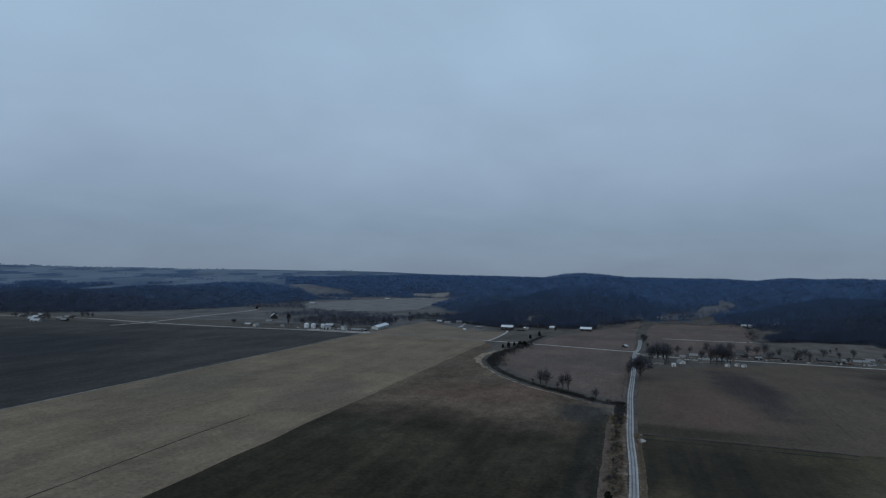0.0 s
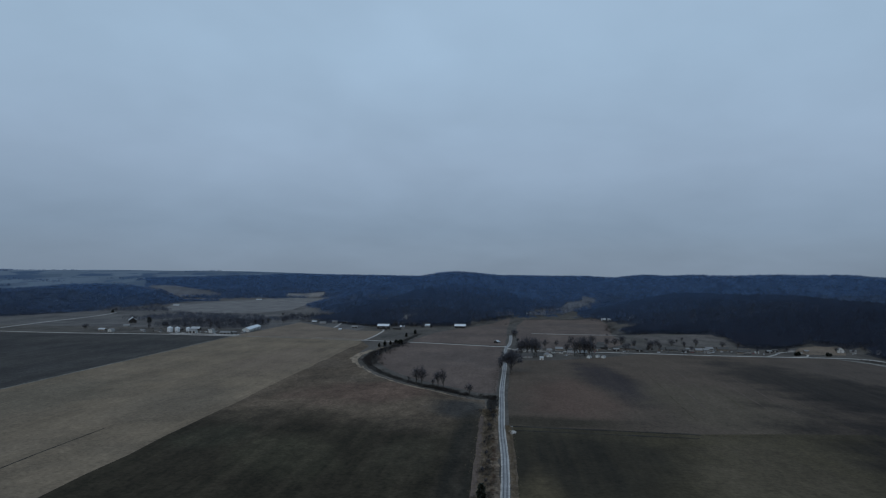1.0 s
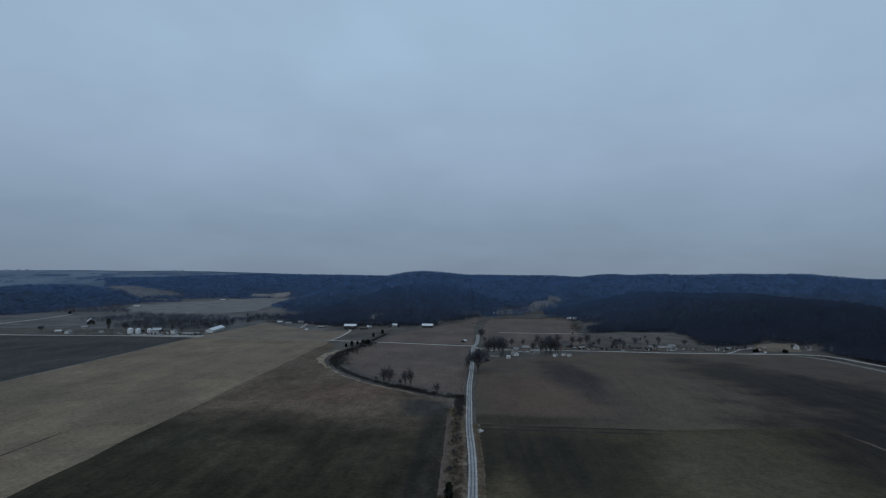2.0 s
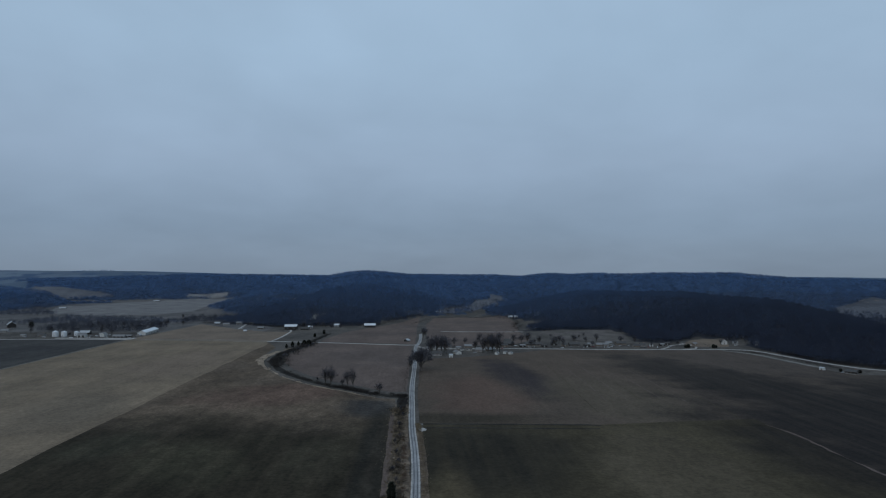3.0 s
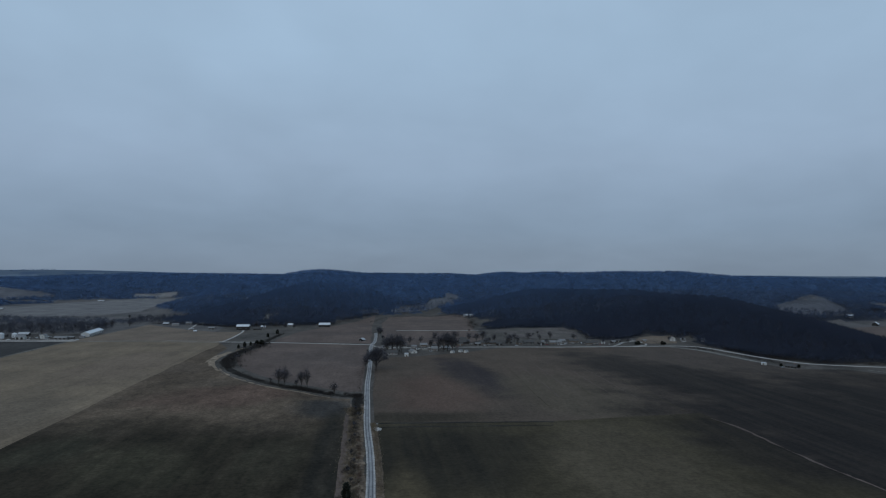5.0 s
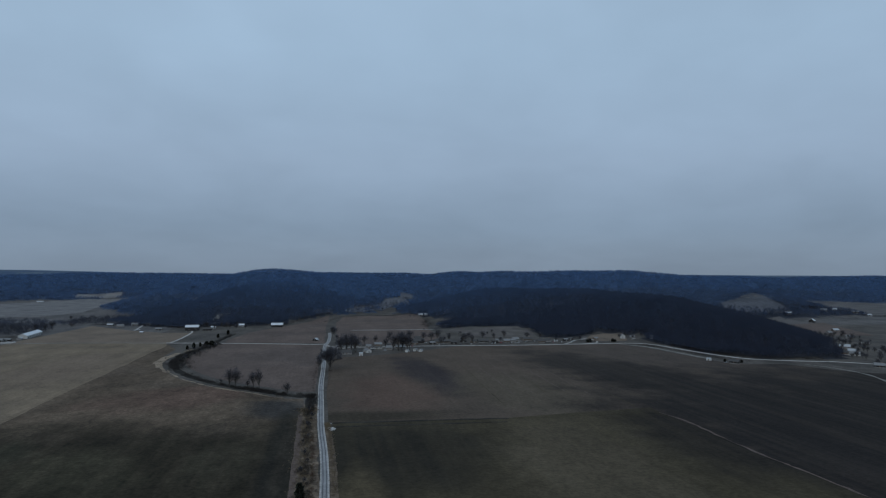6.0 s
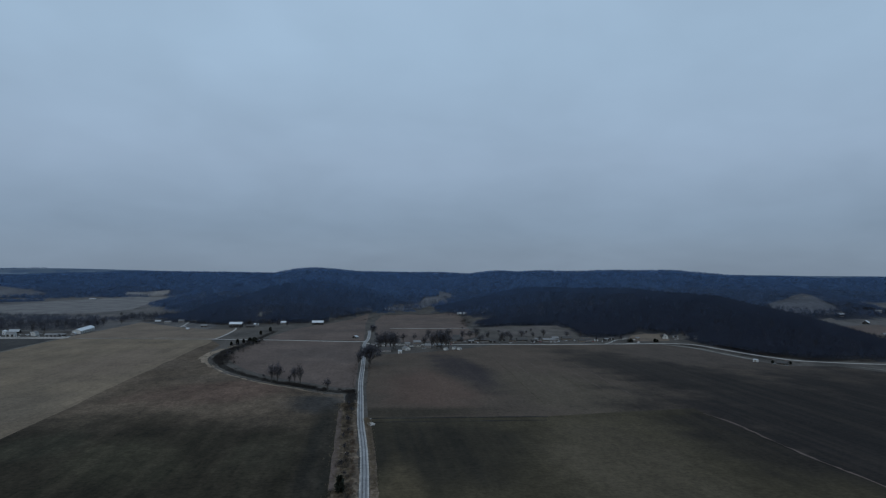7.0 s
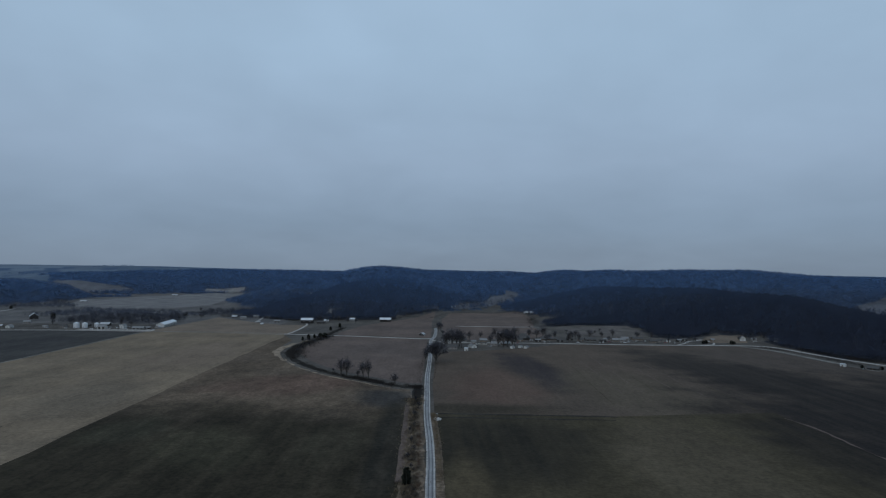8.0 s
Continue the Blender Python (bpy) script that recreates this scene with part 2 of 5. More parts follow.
# ---- the lie of the land ----
# ridges: crest points (x, y, height, reach); the slopes fall to the valley floor within the reach
RIDGES = [
    [(-400, 1850, 34, 210), (-360, 2030, 84, 340), (-220, 2150, 104, 480), (-50, 2190, 107, 470), (110, 2450, 106, 430)],
    [(-200, 1690, 52, 320), (-140, 2000, 100, 430)],
    [(560, 2560, 112, 560), (690, 2270, 118, 540), (980, 2080, 115, 700), (1230, 2000, 98, 500)],
    [(480, 1700, 60, 330), (620, 1480, 66, 300), (700, 1230, 56, 220), (704, 1028, 38, 165), (686, 910, 28, 140), (672, 838, 20, 100), (664, 806, 9, 44)],
    [(-1680, 2880, 78, 440), (-1200, 3250, 102, 600), (-650, 3300, 104, 640), (-100, 3600, 103, 800), (700, 3600, 104, 800)],
    [(-2300, 1180, 36, 470), (-1700, 1580, 41, 430), (-1590, 1700, 42, 380)],
    [(-1560, 1760, 50, 330), (-1410, 1900, 64, 290), (-1330, 2070, 63, 240), (-1275, 2170, 52, 150)],
    [(1650, 2850, 96, 620), (2200, 2650, 98, 620), (2700, 2500, 102, 650), (3500, 1800, 104, 800)],
    [(1170, 1570, 56, 235), (1230, 1720, 62, 250)],
    [(1180, 1580, 52, 150), (1290, 1540, 38, 140), (1370, 1500, 20, 110)],
    [(-1500, 2640, 56, 330), (-1250, 2760, 42, 330), (-1050, 2800, 22, 280)],
]


def ease(t):
    t = np.clip(t, 0, 1)
    return t * t * (3 - 2 * t)


def waves(x, y):
    """Low rolling of the ground, about -1 to 1."""
    return (np.sin(x / 173 + 1.3 * np.sin(y / 241)) + np.sin(y / 147 + 0.7 + 1.1 * np.sin(x / 211))
            + 0.6 * np.sin(x / 67 + y / 91) + 0.5 * np.sin(x / 53 - y / 61 + 2)) / 3.1


def land(x, y):
    """Height of the ground at x, y (arrays or numbers)."""
    x, y = np.asarray(x, float), np.asarray(y, float)
    total = np.zeros(np.broadcast(x, y).shape)
    roll = waves(x, y)
    for crest in RIDGES:
        best = np.zeros_like(total)
        for (ax, ay, ah, aw), (bx, by, bh, bw) in zip(crest, crest[1:]):
            dx, dy = bx - ax, by - ay
            t = np.clip(((x - ax) * dx + (y - ay) * dy) / (dx * dx + dy * dy), 0, 1)
            d = np.hypot(x - ax - t * dx, y - ay - t * dy)
            w = (aw + t * (bw - aw)) * (1 + 0.12 * roll)
            best = np.maximum(best, (ah + t * (bh - ah)) * ease(1 - d / w))
        total += best ** 4
    total = total ** 0.25
    far = np.hypot(x, y)
    upland = (104 + 17 * ease((-x - 1150) / 800)) * ease((far - 3000) / 1750) * (1 + 0.05 * waves(x * 0.4, y * 0.4))
    return np.maximum(total * (1 + 0.07 * roll), upland)


def inside(x, y, corners):
    """Whether x, y (arrays) lie inside a polygon."""
    x, y = np.asarray(x, float), np.asarray(y, float)
    hit = np.zeros(x.shape, bool)
    for (ax, ay), (bx, by) in zip(corners, corners[1:] + corners[:1]):
        cross = (ay > y) != (by > y)
        hit ^= cross & (x < (bx - ax) * (y - ay) / ((by - ay) or 1e-9) + ax)
    return hit


# open ground on the slopes, and wooded ground on the flat
CLEARINGS = [
    [(225, 1180), (262, 1280), (300, 1308), (360, 1312), (404, 1296), (402, 1208), (374, 1078), (300, 1075)],
    [(446, 1000), (448, 1040), (484, 1098), (516, 1117), (535, 1085), (520, 1030), (505, 1000)],
    [(58, 1672), (102, 1708), (163, 1806), (203, 1908), (259, 1992), (296, 2130), (306, 2235), (262, 2225), (246, 2090), (190, 1985), (158, 1890), (112, 1806), (66, 1722)],
    [(-1086, 1905), (-1135, 2060), (-1128, 2295), (-1096, 2490), (-1005, 2590), (-886, 2702), (-735, 2784), (-741, 2485), (-697, 2098), (-652, 1884), (-712, 1745), (-836, 1696), (-982, 1773)],
    [(1058, 1566), (1104, 1554), (1137, 1553), (1168, 1566), (1178, 1540), (1184, 1492), (1178, 1436), (1120, 1425), (1080, 1450), (1044, 1505)],
    [(-1600, 2722), (-1500, 2680), (-1415, 2632), (-1297, 2626), (-1212, 2612), (-1309, 2512), (-1353, 2440), (-1425, 2420), (-1560, 2480)],
    [(-957, 2690), (-823, 2770), (-834, 2845), (-1014, 2800)],
    [(1342, 1507), (1482, 1491), (1850, 1850), (1720, 1940)],
    [(-372, 1850), (-300, 1846), (-292, 1790), (-345, 1790)],
    [(-30, 1630), (14, 1690), (20, 1640), (-18, 1572)],
    [(-240, 1424), (-246, 1500), (-236, 1518), (-214, 1520), (-214, 1511), (-232, 1506), (-232, 1430)],
]
BELTS = [
    [(-1500, 2425), (-1400, 2405), (-1290, 2405), (-1180, 2490), (-1150, 2440), (-1250, 2330), (-1290, 2215), (-1440, 2300)],
    [(-1560, 1150), (-1400, 1250), (-1324, 1350), (-1241, 1465), (-1195, 1662), (-1160, 1890), (-1400, 1950), (-1900, 1500), (-1900, 1000)],
    [(-470, 1490), (-300, 1372), (-210, 1400), (-95, 1412), (-30, 1600), (-200, 1700), (-440, 1620)],
    [(225, 1290), (262, 1290), (300, 1312), (404, 1300), (410, 1208), (385, 1075), (440, 1060), (520, 1150), (545, 1050), (600, 1100), (500, 1500), (300, 1450)],
    [(543, 1020), (530, 940), (545, 830), (590, 765), (660, 748), (695, 746), (728, 790), (700, 1000)],
]


def wooded(x, y):
    """Share of woodland, 0 or 1, at x, y."""
    h = land(x, y)
    far = np.hypot(x, y)
    on = (h > 7 + 3 * waves(x * 3, y * 3)) & (far < 3700) & (y > 600)
    # the western upland is farmed, with scraps of wood
    on &= (far < 3060) | (x > -0.6 * y) | (waves(x * 1.7 + 300, y * 0.9) > 0.28)
    for area in BELTS:
        on |= inside(x, y, area)
    for area in CLEARINGS:
        # ragged edges
        on &= ~inside(x + 14 * waves(y * 5, x * 4), y + 14 * waves(x * 6, y * 5), area)
    return on


def haze_share(x, y, h):
    """Strength of painted haze, 0 to 1: more up the valley and high on the slopes."""
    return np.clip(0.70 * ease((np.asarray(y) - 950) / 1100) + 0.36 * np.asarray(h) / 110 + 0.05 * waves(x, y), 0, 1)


# ---- mesh helpers ----
def mesh_of(name, verts, faces, mats=(), slots=None, smooth=False):
    me = bpy.data.meshes.new(name)
    me.from_pydata([tuple(v) for v in verts], [], faces)
    for m in mats:
        me.materials.append(m)
    if slots is not None:
        me.polygons.foreach_set("material_index", slots)
    if smooth:
        me.polygons.foreach_set("use_smooth", [True] * len(me.polygons))
    me.update()
    return me


def triangles(name, verts, tris, mat):
    """A mesh from numpy arrays of points and triangles, quickly."""
    me = bpy.data.meshes.new(name)
    me.vertices.add(len(verts))
    me.vertices.foreach_set("co", np.ascontiguousarray(verts, np.float32).ravel())
    me.loops.add(len(tris) * 3)
    me.loops.foreach_set("vertex_index", np.ascontiguousarray(tris, np.int32).ravel())
    me.polygons.add(len(tris))
    me.polygons.foreach_set("loop_start", np.arange(0, len(tris) * 3, 3, dtype=np.int32))
    me.materials.append(mat)
    me.update(calc_edges=True)
    return me


def part(name, bm, mat, parent, label=""):
    """One mesh object under a thing or a part."""
    me = bpy.data.meshes.new(name)
    bm.to_mesh(me)
    bm.free()
    me.materials.append(mat)
    ob = new(name, me)
    ob.parent = parent
    if label:
        tagged(ob, label)
    return ob


def box(bm, x0, x1, y0, y1, z0, z1):
    v = [bm.verts.new((x, y, z)) for z in (z0, z1) for y in (y0, y1) for x in (x0, x1)]
    for f in ((0, 2, 3, 1), (4, 5, 7, 6), (0, 1, 5, 4), (2, 6, 7, 3), (0, 4, 6, 2), (1, 3, 7, 5)):
        bm.faces.new([v[i] for i in f])


def empty(name, x, y, turn=0.0, z=0.0):
    ob = new(name)
    ob.matrix_basis = pose(x, y, z, 0, 0, turn)
    return ob


# ---- ground ----
def build_ground():
    def steps(lo, hi, fine_lo, fine_hi, fine, coarse):
        a = list(np.arange(lo, fine_lo, coarse)) + list(np.arange(fine_lo, fine_hi, fine)) + list(np.arange(fine_hi, hi + 1, coarse))
        return np.array(a)
    xs = steps(-4900, 4900, -2500, 2100, 20, 100)
    ys = steps(-4900, 4900, 600, 3500, 20, 100)
    gx, gy = np.meshgrid(xs, ys)
    gz = land(gx, gy)
    nx, ny = len(xs), len(ys)
    verts = np.stack([gx, gy, gz], -1).reshape(-1, 3)
    i = np.arange(nx * ny).reshape(ny, nx)
    quads = np.stack([i[:-1, :-1], i[:-1, 1:], i[1:, 1:], i[1:, :-1]], -1).reshape(-1, 4)
    cx, cy = gx[:-1, :-1].ravel() + 10, gy[:-1, :-1].ravel() + 10
    slots = np.where(wooded(cx, cy), 3 + np.clip(np.round(haze_share(cx, cy, land(cx, cy)) * 3), 0, 3), np.where(np.hypot(cx, cy) > 3050, 1, np.where((cy > 1230) & ((cx < -300) | (cx > 800)), 2, 0)))
    me = mesh_of("ground", verts, quads.tolist(), (PASTURE, FARMLAND, VALLEY_GRASS, *HAZED_LITTERS), slots.astype(np.int32), True)
    return tagged(new("ground", me), "flat valley floor of dormant grass rising to wooded hills", "ground", kind="structure")


def patchwork(name):
    """Far upland of pale fields, dark ploughland and scraps of wood, blue haze put into their colours."""
    m, n, l, b = material(name, 1.0, 0, 0.075)
    pos = n.new("ShaderNodeNewGeometry")
    mp = n.new("ShaderNodeMapping")
    mp.inputs["Scale"].default_value = (1 / 170, 1 / 380, 0)
    mp.inputs["Rotation"].default_value = (0, 0, 0.12)
    l.new(pos.outputs["Position"], mp.inputs["Vector"])
    v = n.new("ShaderNodeTexVoronoi")
    v.inputs["Scale"].default_value = 1.0
    v.inputs["Randomness"].default_value = 0.75
    l.new(mp.outputs[0], v.inputs["Vector"])
    s = n.new("ShaderNodeSeparateColor")
    l.new(v.outputs["Color"], s.inputs[0])
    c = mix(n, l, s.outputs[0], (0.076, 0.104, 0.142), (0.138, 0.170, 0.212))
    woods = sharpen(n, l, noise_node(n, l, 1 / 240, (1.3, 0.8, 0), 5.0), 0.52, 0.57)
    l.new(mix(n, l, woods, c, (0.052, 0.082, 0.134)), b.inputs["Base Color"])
    return m


FARMLAND = patchwork("hazed_far_farmland")
build_ground()


def field(name, corners, mat, label, lift=0.12, drape=0.0, category="field"):
    """A field: a sheet of soil or stubble over the ground; drape: the grid by which it follows a slope."""
    bm = bmesh.new()
    bm.faces.new([bm.verts.new((x, y, 0)) for x, y in corners])
    bm.normal_update()
    if drape:
        for axis in (0, 1):
            lo, hi = min(c[axis] for c in corners), max(c[axis] for c in corners)
            for k in np.arange(lo + drape, hi, drape):
                no = (1, 0, 0) if axis == 0 else (0, 1, 0)
                bmesh.ops.bisect_plane(bm, geom=bm.verts[:] + bm.edges[:] + bm.faces[:], plane_co=[k * c for c in no], plane_no=no)
    for v in bm.verts:
        v.co.z = float(land(v.co.x, v.co.y)) + lift
    bm.normal_update()
    bmesh.ops.triangulate(bm, faces=bm.faces[:])
    bmesh.ops.recalc_face_normals(bm, faces=bm.faces[:])
    if bm.faces and sum(f.normal.z for f in bm.faces) < 0:
        bmesh.ops.reverse_faces(bm, faces=bm.faces[:])
    me = bpy.data.meshes.new(name)
    bm.to_mesh(me)
    bm.free()
    me.materials.append(mat)
    return tagged(new(name, me), label, category, kind="structure")


def uneven(points, step=22.0, amount=1.2, seed=1):
    """A polyline with more points and a natural wobble."""
    rng = random.Random(seed)
    out = []
    for (ax, ay), (bx, by) in zip(points, points[1:]):
        n = max(1, int(math.hypot(bx - ax, by - ay) / step))
        for k in range(n):
            t = k / n
            j = amount if k else amount * 0.3
            out.append((ax + t * (bx - ax) + rng.uniform(-j, j), ay + t * (by - ay) + rng.uniform(-j, j)))
    return out + [points[-1]]


def curve_through(points, step=8.0):
    """A smooth line through points (Catmull-Rom)."""
    p = [points[0], *points, points[-1]]
    out = []
    for i in range(1, len(p) - 2):
        a, b, c, d = (np.array(q, float) for q in p[i - 1:i + 3])
        n = max(2, int(np.linalg.norm(c - b) / step))
        for k in range(n):
            t = k / n
            out.append(tuple(0.5 * (2 * b + (c - a) * t + (2 * a - 5 * b + 4 * c - d) * t * t + (3 * b - a - 3 * c + d) * t ** 3)))
    return out + [tuple(map(float, points[-1]))]


def ribbon(line, offset, width, z, thick=0.25, wobble=0.0, seed=0):
    """A bmesh strip with its sides, along a line; offset to the right of it."""
    rng = random.Random(seed)
    bm = bmesh.new()
    rows = []
    for i, (x, y) in enumerate(line):
        ax, ay = line[max(0, i - 1)]
        bx, by = line[min(len(line) - 1, i + 1)]
        n = math.hypot(bx - ax, by - ay) or 1
        rx, ry = (by - ay) / n, -(bx - ax) / n
        lo, hi = offset - width / 2 + rng.uniform(-wobble, wobble), offset + width / 2 + rng.uniform(-wobble, wobble)
        base = float(land(x, y))
        rows.append([bm.verts.new((x + rx * o, y + ry * o, base + h)) for o, h in ((lo, z - thick), (lo, z), (hi, z), (hi, z - thick))])
    for a, b in zip(rows, rows[1:]):
        for k in range(3):
            bm.faces.new((a[k], a[k + 1], b[k + 1], b[k]))
    bmesh.ops.recalc_face_normals(bm, faces=bm.faces[:])
    top = max(bm.faces, key=lambda f: abs(f.normal.z))
    if top.normal.z < 0:
        bmesh.ops.reverse_faces(bm, faces=bm.faces[:])
    return bm


def strip(name, line, width, mat, label, category, z=0.2, wobble=0.3, seed=0, kind="structure"):
    ob = part(name, ribbon(line, 0, width, z, 0.3, wobble, seed), mat, None)
    return tagged(ob, label, category, kind=kind)


CREEK = curve_through([(-9, 596), (-22, 598), (-38, 609), (-62, 633), (-92, 660), (-121, 695), (-147, 735), (-176, 800),
                       (-190, 862), (-189, 930), (-178, 1010), (-176, 1060), (-172, 1120), (-166, 1210)], 9)
ROAD = curve_through([(0, -400), (0, 0), (0, 300), (0.2, 360), (-0.4, 410), (-2.3, 465), (-2.9, 500), (-3.1, 550), (-3.5, 610), (-3.4, 665),
                      (-2, 740), (-0.8, 840), (-0.4, 940), (1, 1010), (6, 1060), (9, 1150), (9, 1215)], 12)

field("field_west", uneven([(-1320, 1020), (-1500, 700), (-1500, -300), (-492, -300), (-486, 380), (-489, 690), (-497, 1096), (-660, 1108), (-800, 1092), (-990, 1080), (-1180, 1085)], 60, 3, 3),
      FIELD_DARK, "dark ploughed field with faint crop rows beside stubble")
field("field_stubble", uneven([(-484, -300), (-238, -300), (-236, 380), (-240, 640), (-240, 1040), (-250, 1080), (-370, 1096), (-490, 1104), (-486, 690)], 40, 1.5, 4),
      FIELD_TAN, "pale tan stubble field with straight edges")
field("field_stubble", uneven([(-244, 1078), (-240, 1252), (-300, 1262), (-366, 1312), (-480, 1440), (-486, 1250), (-492, 1106), (-370, 1098)], 40, 1.5, 41),
      FIELD_NORTH, "brown stubble field past a farm road")
near_creek = [(x - 10, y - 10) for x, y in CREEK if y < 800]
field("field_middle", uneven([(-246, -300), (-14, -300), (-14, 330), (-15, 400), (-16, 470), (-16, 540)], 40, 1.5, 5) + near_creek
      + uneven([(-200, 812), (-212, 880), (-216, 990), (-244, 1060), (-248, 1040), (-248, 640), (-244, 380)], 30, 2, 6),
      FIELD_MIDDLE, "brown field darkening to damp soil, along a creek", lift=0.08)
field("field_creek", uneven([(-5, 1015), (-6, 940), (-6, 840), (-7.5, 740), (-8.5, 665), (-9, 620)], 30, 0.6, 7)
      + [(x + 12, y + 12) for x, y in CREEK if 604 < y < 1040] + [(-165, 1056), (-100, 1044)], FIELD_BROWN, "brown stubble field inside the bend of a creek")
field("field_north", uneven([(0, 1036), (2, 1170), (2, 1300), (6, 1450), (12, 1590), (-30, 1480), (-93, 1362), (-140, 1240), (-160, 1110), (-158, 1066), (-100, 1058)], 40, 1.5, 8),
      FIELD_BROWN, "brown stubble field below a wooded hill", drape=40, lift=0.3)
field("field_east", uneven([(7, -300), (272, -300), (273, 300), (273, 506), (200, 500), (140, 490), (57, 494), (6, 499), (7, 400)], 40, 1.2, 9),
      FIELD_DAMP, "brown and dark winter field beside a lane")
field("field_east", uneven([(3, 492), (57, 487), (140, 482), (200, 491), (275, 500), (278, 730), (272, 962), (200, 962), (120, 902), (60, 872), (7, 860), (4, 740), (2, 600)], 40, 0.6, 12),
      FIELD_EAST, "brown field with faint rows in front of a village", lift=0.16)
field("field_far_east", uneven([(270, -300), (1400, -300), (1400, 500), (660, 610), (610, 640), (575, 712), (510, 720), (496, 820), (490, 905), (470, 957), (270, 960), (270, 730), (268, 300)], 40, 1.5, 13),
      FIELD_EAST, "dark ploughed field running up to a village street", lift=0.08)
field("field_far_east", uneven([(1026, 1262), (1155, 1296), (1010, 1010), (940, 1035)], 40, 1.5, 14), FIELD_BROWN, "brown field past a wooded spur", drape=40, lift=0.4)
field("field_valley", CLEARINGS[7], VALLEY_GRASS, "pale field in a side valley below a ridge", drape=40, lift=0.5)
field("field_back", uneven([(22, 1250), (205, 1250), (236, 1500), (226, 1625), (126, 1662), (45, 1590), (24, 1450)], 40, 1.5, 10), FIELD_BROWN,
      "brown field in the mouth of a side valley", drape=40, lift=0.4)
field("field_back", uneven([(25, 1010), (150, 1010), (200, 1100), (206, 1246), (20, 1254)], 40, 1.5, 11), FIELD_BROWN, "brown field behind the village gardens", drape=40, lift=0.34)
field("slope_meadow", CLEARINGS[0], MEADOW, "dull dry grass slope under bare woods", drape=20, lift=0.5)
field("slope_meadow", CLEARINGS[1], FIELD_NORTH, "small tan grass slope beside a house", drape=20, lift=0.5)
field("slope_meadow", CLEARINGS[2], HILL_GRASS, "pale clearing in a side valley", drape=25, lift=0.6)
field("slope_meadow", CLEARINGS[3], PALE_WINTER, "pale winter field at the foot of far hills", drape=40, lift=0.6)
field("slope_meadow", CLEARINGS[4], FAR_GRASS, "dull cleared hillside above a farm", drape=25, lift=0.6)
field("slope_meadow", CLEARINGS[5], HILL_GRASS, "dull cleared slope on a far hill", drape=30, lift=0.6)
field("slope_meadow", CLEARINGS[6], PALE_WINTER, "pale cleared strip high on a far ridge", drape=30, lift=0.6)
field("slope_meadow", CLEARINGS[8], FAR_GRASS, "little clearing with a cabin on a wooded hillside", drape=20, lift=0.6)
field("slope_meadow", CLEARINGS[9], FAR_GRASS, "little pale clearing where a lane meets the woods", drape=20, lift=0.6)
field("slope_meadow", CLEARINGS[10], FIELD_PALE, "pale washed gully at a wood's edge behind a barn", drape=15, lift=0.6)

field("farmyard", uneven([(-700, 1124), (-500, 1122), (-500, 1215), (-560, 1228), (-690, 1225)], 20, 3, 71), PASTURE, "rough muddy farmyard ground", category="yard")
field("gardens", uneven([(14, 866), (60, 880), (118, 906), (145, 912), (150, 965), (14, 968)], 20, 2, 72), PASTURE, "rough village garden ground", category="yard")

# roads
def lane(name, line, width, mat, label, z=0.3):
    root = empty(name, 0, 0)
    part("roadway", ribbon(line, 0, width, z, 0.3), mat, root)
    for side in (-1, 1):
        part("shoulder", ribbon(line, side * (width / 2 + 0.2), 1.0, z - 0.03, 0.3, 0.12, 3 + side), GRAVEL, root, "pale gravel shoulder")
    return tagged(root, label, "road", kind="structure")


main_road = lane("road", ROAD, 3.7, ASPHALT, "narrow grey country road with worn wheel tracks", 0.35)
for o in (-0.95, 0.95):
    part("wheel_track", ribbon(ROAD, o, 0.6, 0.356, 0.02, 0.06, 5), TRACK, main_road, "darker worn wheel track")
STREET = curve_through([(4, 1004), (24, 978), (116, 976), (204, 974), (291, 966), (380, 965), (460, 966), (500, 962), (521, 940), (530, 880), (538, 830), (548, 792), (566, 758), (622, 730), (655, 719), (690, 692), (740, 650), (800, 600)], 10)
CROSS_WEST = curve_through([(-1500, 1110), (-1185, 1140), (-1003, 1112), (-794, 1102), (-650, 1112), (-520, 1107), (-486, 1105)], 12)
CROSS_EAST = curve_through([(-250, 1079), (-186, 1068), (-109, 1050), (-16, 1025), (2, 1030)], 12)
HEADLAND = [(-486, 1105), (-430, 1102), (-367, 1098), (-300, 1088), (-250, 1079)]
strip("track", curve_through([(470, 952), (496, 905), (505, 816), (509, 775)]), 7.0, FIELD_PALE, "pale dirt edge along a hedge", "track", 0.3, 0.5, 31)
lane("road", STREET, 3.6, GRAVEL, "pale village street along the edge of the fields")
strip("track", curve_through([(600, 705), (612, 660), (606, 612), (580, 560)]), 2.5, FIELD_PALE, "pale grass edge of a ploughed field", "track", 0.24, 0.8, 41)
lane("road", CROSS_WEST, 4.4, GRAVEL, "pale straight farm road across the valley")
lane("road", CROSS_EAST, 4.2, GRAVEL, "pale farm road running to a country lane")
for k, dy in enumerate((0, -9, 11)):
    strip("track", curve_through([(x, y + dy * (1 - 0.3 * math.sin(x / 40))) for x, y in HEADLAND]), 2.6 - 0.5 * k, FIELD_PALE, "faint pale wheel track along a field's headland", "track", 0.2, 0.7, 101 + k)
lane("road", curve_through([(-1008, 1020), (-1003, 1115), (-1030, 1321), (-1050, 1528), (-1086, 1668)], 12), 4.6, GRAVEL, "pale farm lane running to the far hills")
